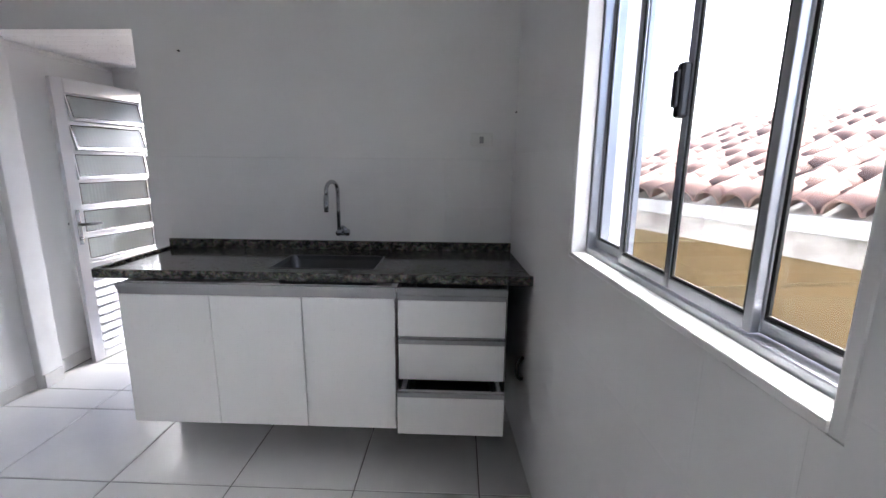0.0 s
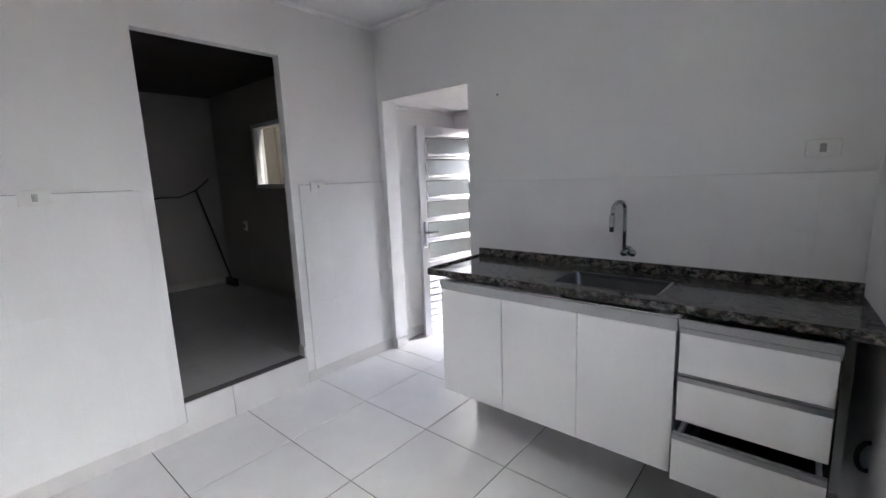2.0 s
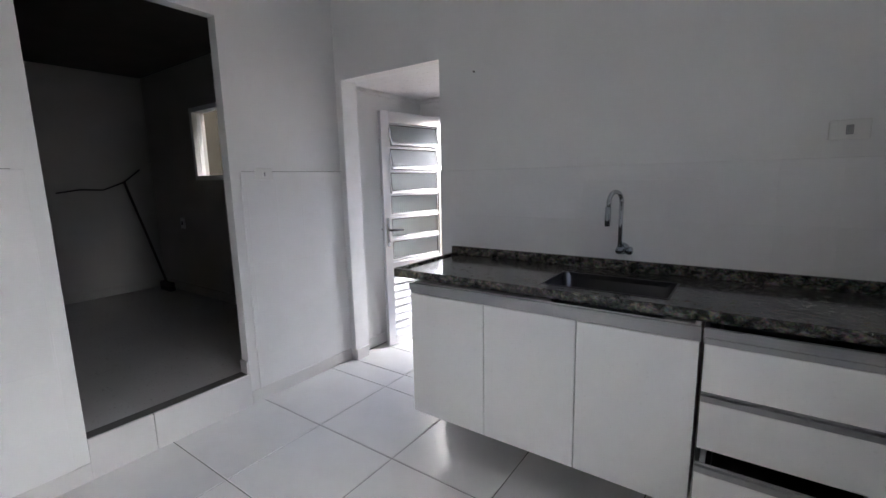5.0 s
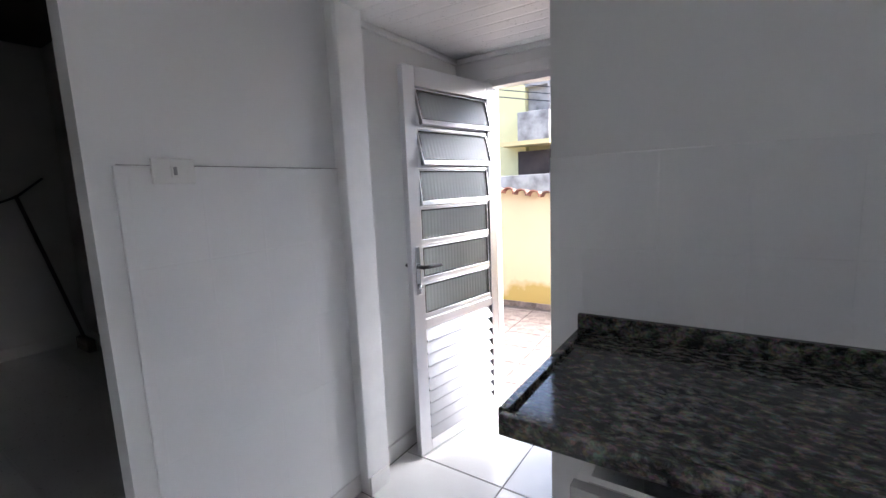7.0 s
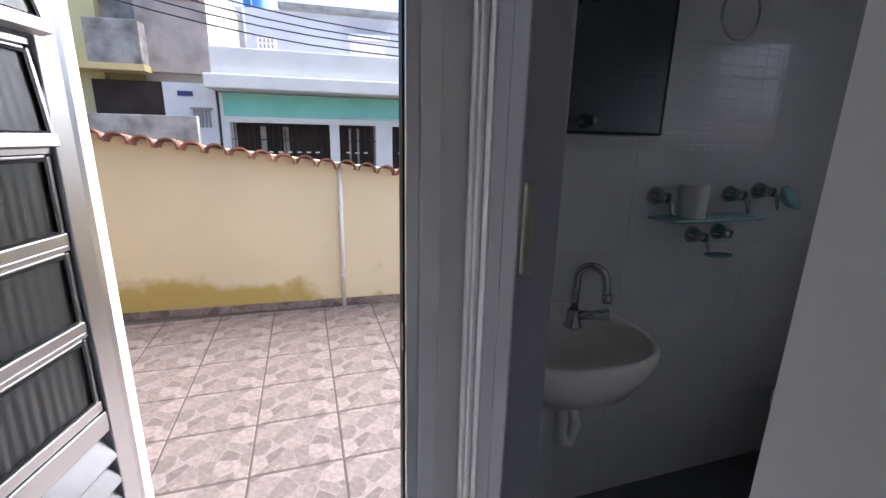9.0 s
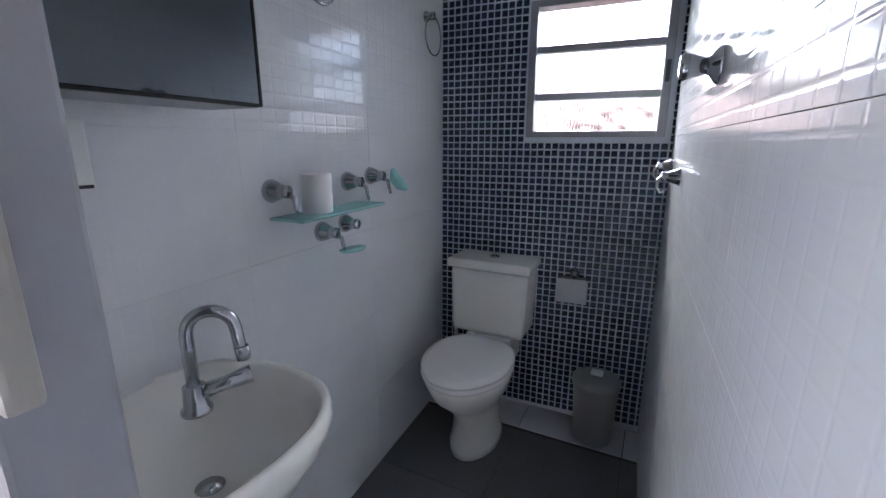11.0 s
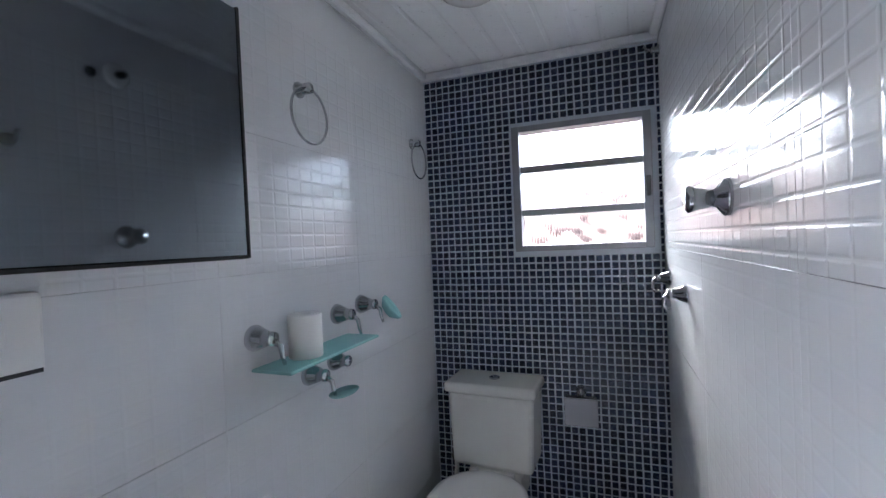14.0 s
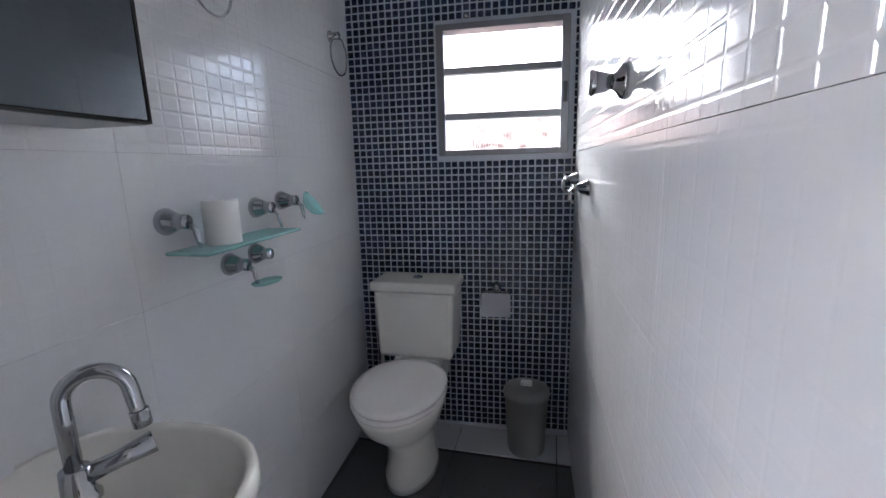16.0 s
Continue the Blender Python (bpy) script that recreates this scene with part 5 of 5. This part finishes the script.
def grid(parent, name, area, pitch, origin, material, gap, to_world=Matrix(), pick=None):
    cache = {}
    ax0, ax1, ay0, ay1 = area
    i0, i1 = math.floor((ax0 - origin[0]) / pitch[0]), math.ceil((ax1 - origin[0]) / pitch[0])
    j0, j1 = math.floor((ay0 - origin[1]) / pitch[1]), math.ceil((ay1 - origin[1]) / pitch[1])
    for i in range(i0, i1):
        for j in range(j0, j1):
            a, b = max(ax0, origin[0] + i * pitch[0]), min(ax1, origin[0] + (i + 1) * pitch[0])
            c, e = max(ay0, origin[1] + j * pitch[1]), min(ay1, origin[1] + (j + 1) * pitch[1])
            if b > a and e > c:
                lay(parent, name, cache, a, b, c, e, pick(i, j) if pick else material, gap, to_world)


grid(fl, "tile", (WX, EX + 0.13, SY, NY), (TP, TP), (-0.67, 2.395), FLOOR, 0.005)
grid(fl, "tile", (-1.25, -0.16, NY, 4.38), (TP, TP), (-0.67, 2.395), FLOOR, 0.005)
grid(tfl, "tile", (-3.9, 3.05, -1.30, 1.30), (0.445, 0.405), (0.0, 0.0), FLAG, 0.009, pose(-0.985, 5.83, TZ, 0, 0, 3))
grid(bf, "tile", (-0.16, 1.46, BS - 0.05, BN + 0.08), (0.45, 0.45), (1.46, 3.905), BATHFLOOR, 0.004)
# rear strip beyond the joint, its brighter lighting put into the tile colour
grid(bf, "tile", (1.462, BE, BS, BN + 0.08), (0.45, 0.45), (1.462, 3.905), BATHFLOOR_LIT, 0.004, pose(0, 0, 0.012))
# glossy wall tiles: a relief row above plain rows
nwall = bpy.data.objects["wall_bath_north"]
swall = bpy.data.objects["wall_bath_south"]
TN = Matrix(((1, 0, 0, 0), (0, 0, -1, BN), (0, 1, 0, 0), (0, 0, 0, 1)))
TS = Matrix(((1, 0, 0, 0), (0, 0, 1, BS), (0, 1, 0, 0), (0, 0, 0, 1)))


def wall_tile(i, j):
    return BATHREL if j in (4, 5) else BATHTILE


grid(nwall, "tile", (BX, BE, 0, BH - 0.03), (0.55, 0.33), (0.45, 0.0), BATHTILE, 0.0008, TN, wall_tile)
grid(swall, "tile", (-0.095, BE, 0, BH - 0.03), (0.55, 0.33), (0.45, 0.0), BATHTILE, 0.0008, TS, wall_tile)

# mosaic of the window wall: the pieces round the toilet and under the window singly, the rest joined
MP = 0.0302
mos_me = tile_mesh("mosaic_tile", MP - 0.007, MP - 0.007, 0.006, MOSAIC, 0.0025)
rest_v, rest_f = [], []
src_v = [v.co.copy() for v in mos_me.vertices]
src_f = [tuple(p.vertices) for p in mos_me.polygons]
TE = Matrix(((0, 0, -1, BE), (1, 0, 0, 0), (0, 1, 0, 0), (0, 0, 0, 1)))
ny, nz = int((BN + 0.085 - BS) / MP), int((BH - 0.035) / MP)
for i in range(ny):
    for j in range(nz):
        yc, zc = BN + 0.085 - (i + 0.5) * MP, BH - 0.035 - (j + 0.5) * MP
        if BW0 - 0.012 < yc < BW1 + 0.012 and BZ0 - 0.012 < zc < BZ1 + 0.012:
            continue
        M = TE @ pose(yc + random.uniform(-0.0008, 0.0008), zc + random.uniform(-0.0008, 0.0008), random.uniform(-0.0008, 0.0008), random.uniform(-0.6, 0.6), random.uniform(-0.6, 0.6), random.uniform(-1.5, 1.5))
        if 3.40 < yc < 3.90 and 0.82 < zc < 1.30 and (i + j) >= 0 and len(be.children) < 300:
            o = new("mosaic_tile", mos_me)
            o.parent = be
            o.matrix_basis = M
        else:
            k = len(rest_v)
            rest_v += [M @ v for v in src_v]
            rest_f += [tuple(k + q for q in f) for f in src_f]
rm = bpy.data.meshes.new("mosaic_field")
rm.from_pydata(rest_v, [], rest_f)
MOSAIC2 = mat("blue_mosaic_field", (0.018, 0.030, 0.070), 0.26, vary=0.03, scale=6, bump=0.0)
n2, l2 = MOSAIC2.node_tree.nodes, MOSAIC2.node_tree.links
geo, hsv2, mr2 = n2.new("ShaderNodeNewGeometry"), n2.new("ShaderNodeHueSaturation"), n2.new("ShaderNodeMapRange")
mr2.inputs["To Min"].default_value, mr2.inputs["To Max"].default_value = 0.65, 1.35
l2.new(geo.outputs["Random Per Island"], mr2.inputs["Value"])
l2.new(mr2.outputs["Result"], hsv2.inputs["Value"])
bsdf2 = n2["Principled BSDF"]
l2.new(bsdf2.inputs["Base Color"].links[0].from_socket, hsv2.inputs["Color"])
l2.new(hsv2.outputs["Color"], bsdf2.inputs["Base Color"])
rm.materials.append(MOSAIC2)
mf = new("mosaic_field", rm)
mf.parent = be
tagged(mf, kind="stuff")

# the long bathroom walls stand slightly out of square, with all that is fixed to them
SK_S = pose(0.8, BS, 0) @ pose(0, 0, 0, 0, 0, 3.1) @ pose(-0.8, -BS, 0)
SK_E = pose(BE, 3.7, 0) @ pose(0, 0, 0, 0, 0, 3.5) @ pose(-BE, -3.7, 0)
SK_N = pose(0.45, BN, 0) @ pose(0, 0, 0, 0, 0, 2.7) @ pose(-0.45, -BN, 0)
for ob in [o for o in scene.objects if o.parent is None]:
    kind_name = ob.name.split(".")[0]
    if kind_name in ("wall_bath_south", "trim_bath_south", "shower_valve", "robe_hook", "towel_bar_bracket", "shower_outlet"):
        ob.matrix_basis = SK_S @ ob.matrix_basis
    if kind_name in ("wall_bath_east", "trim_bath_east", "window_2", "paper_holder"):
        ob.matrix_basis = SK_E @ ob.matrix_basis
    if kind_name in ("wall_bath_north", "trim_bath_north", "glass_shelf", "cup_holder", "soap_dish", "towel_ring", "mirror_cabinet", "bathroom_switch", "paper_roll"):
        ob.matrix_basis = SK_N @ ob.matrix_basis
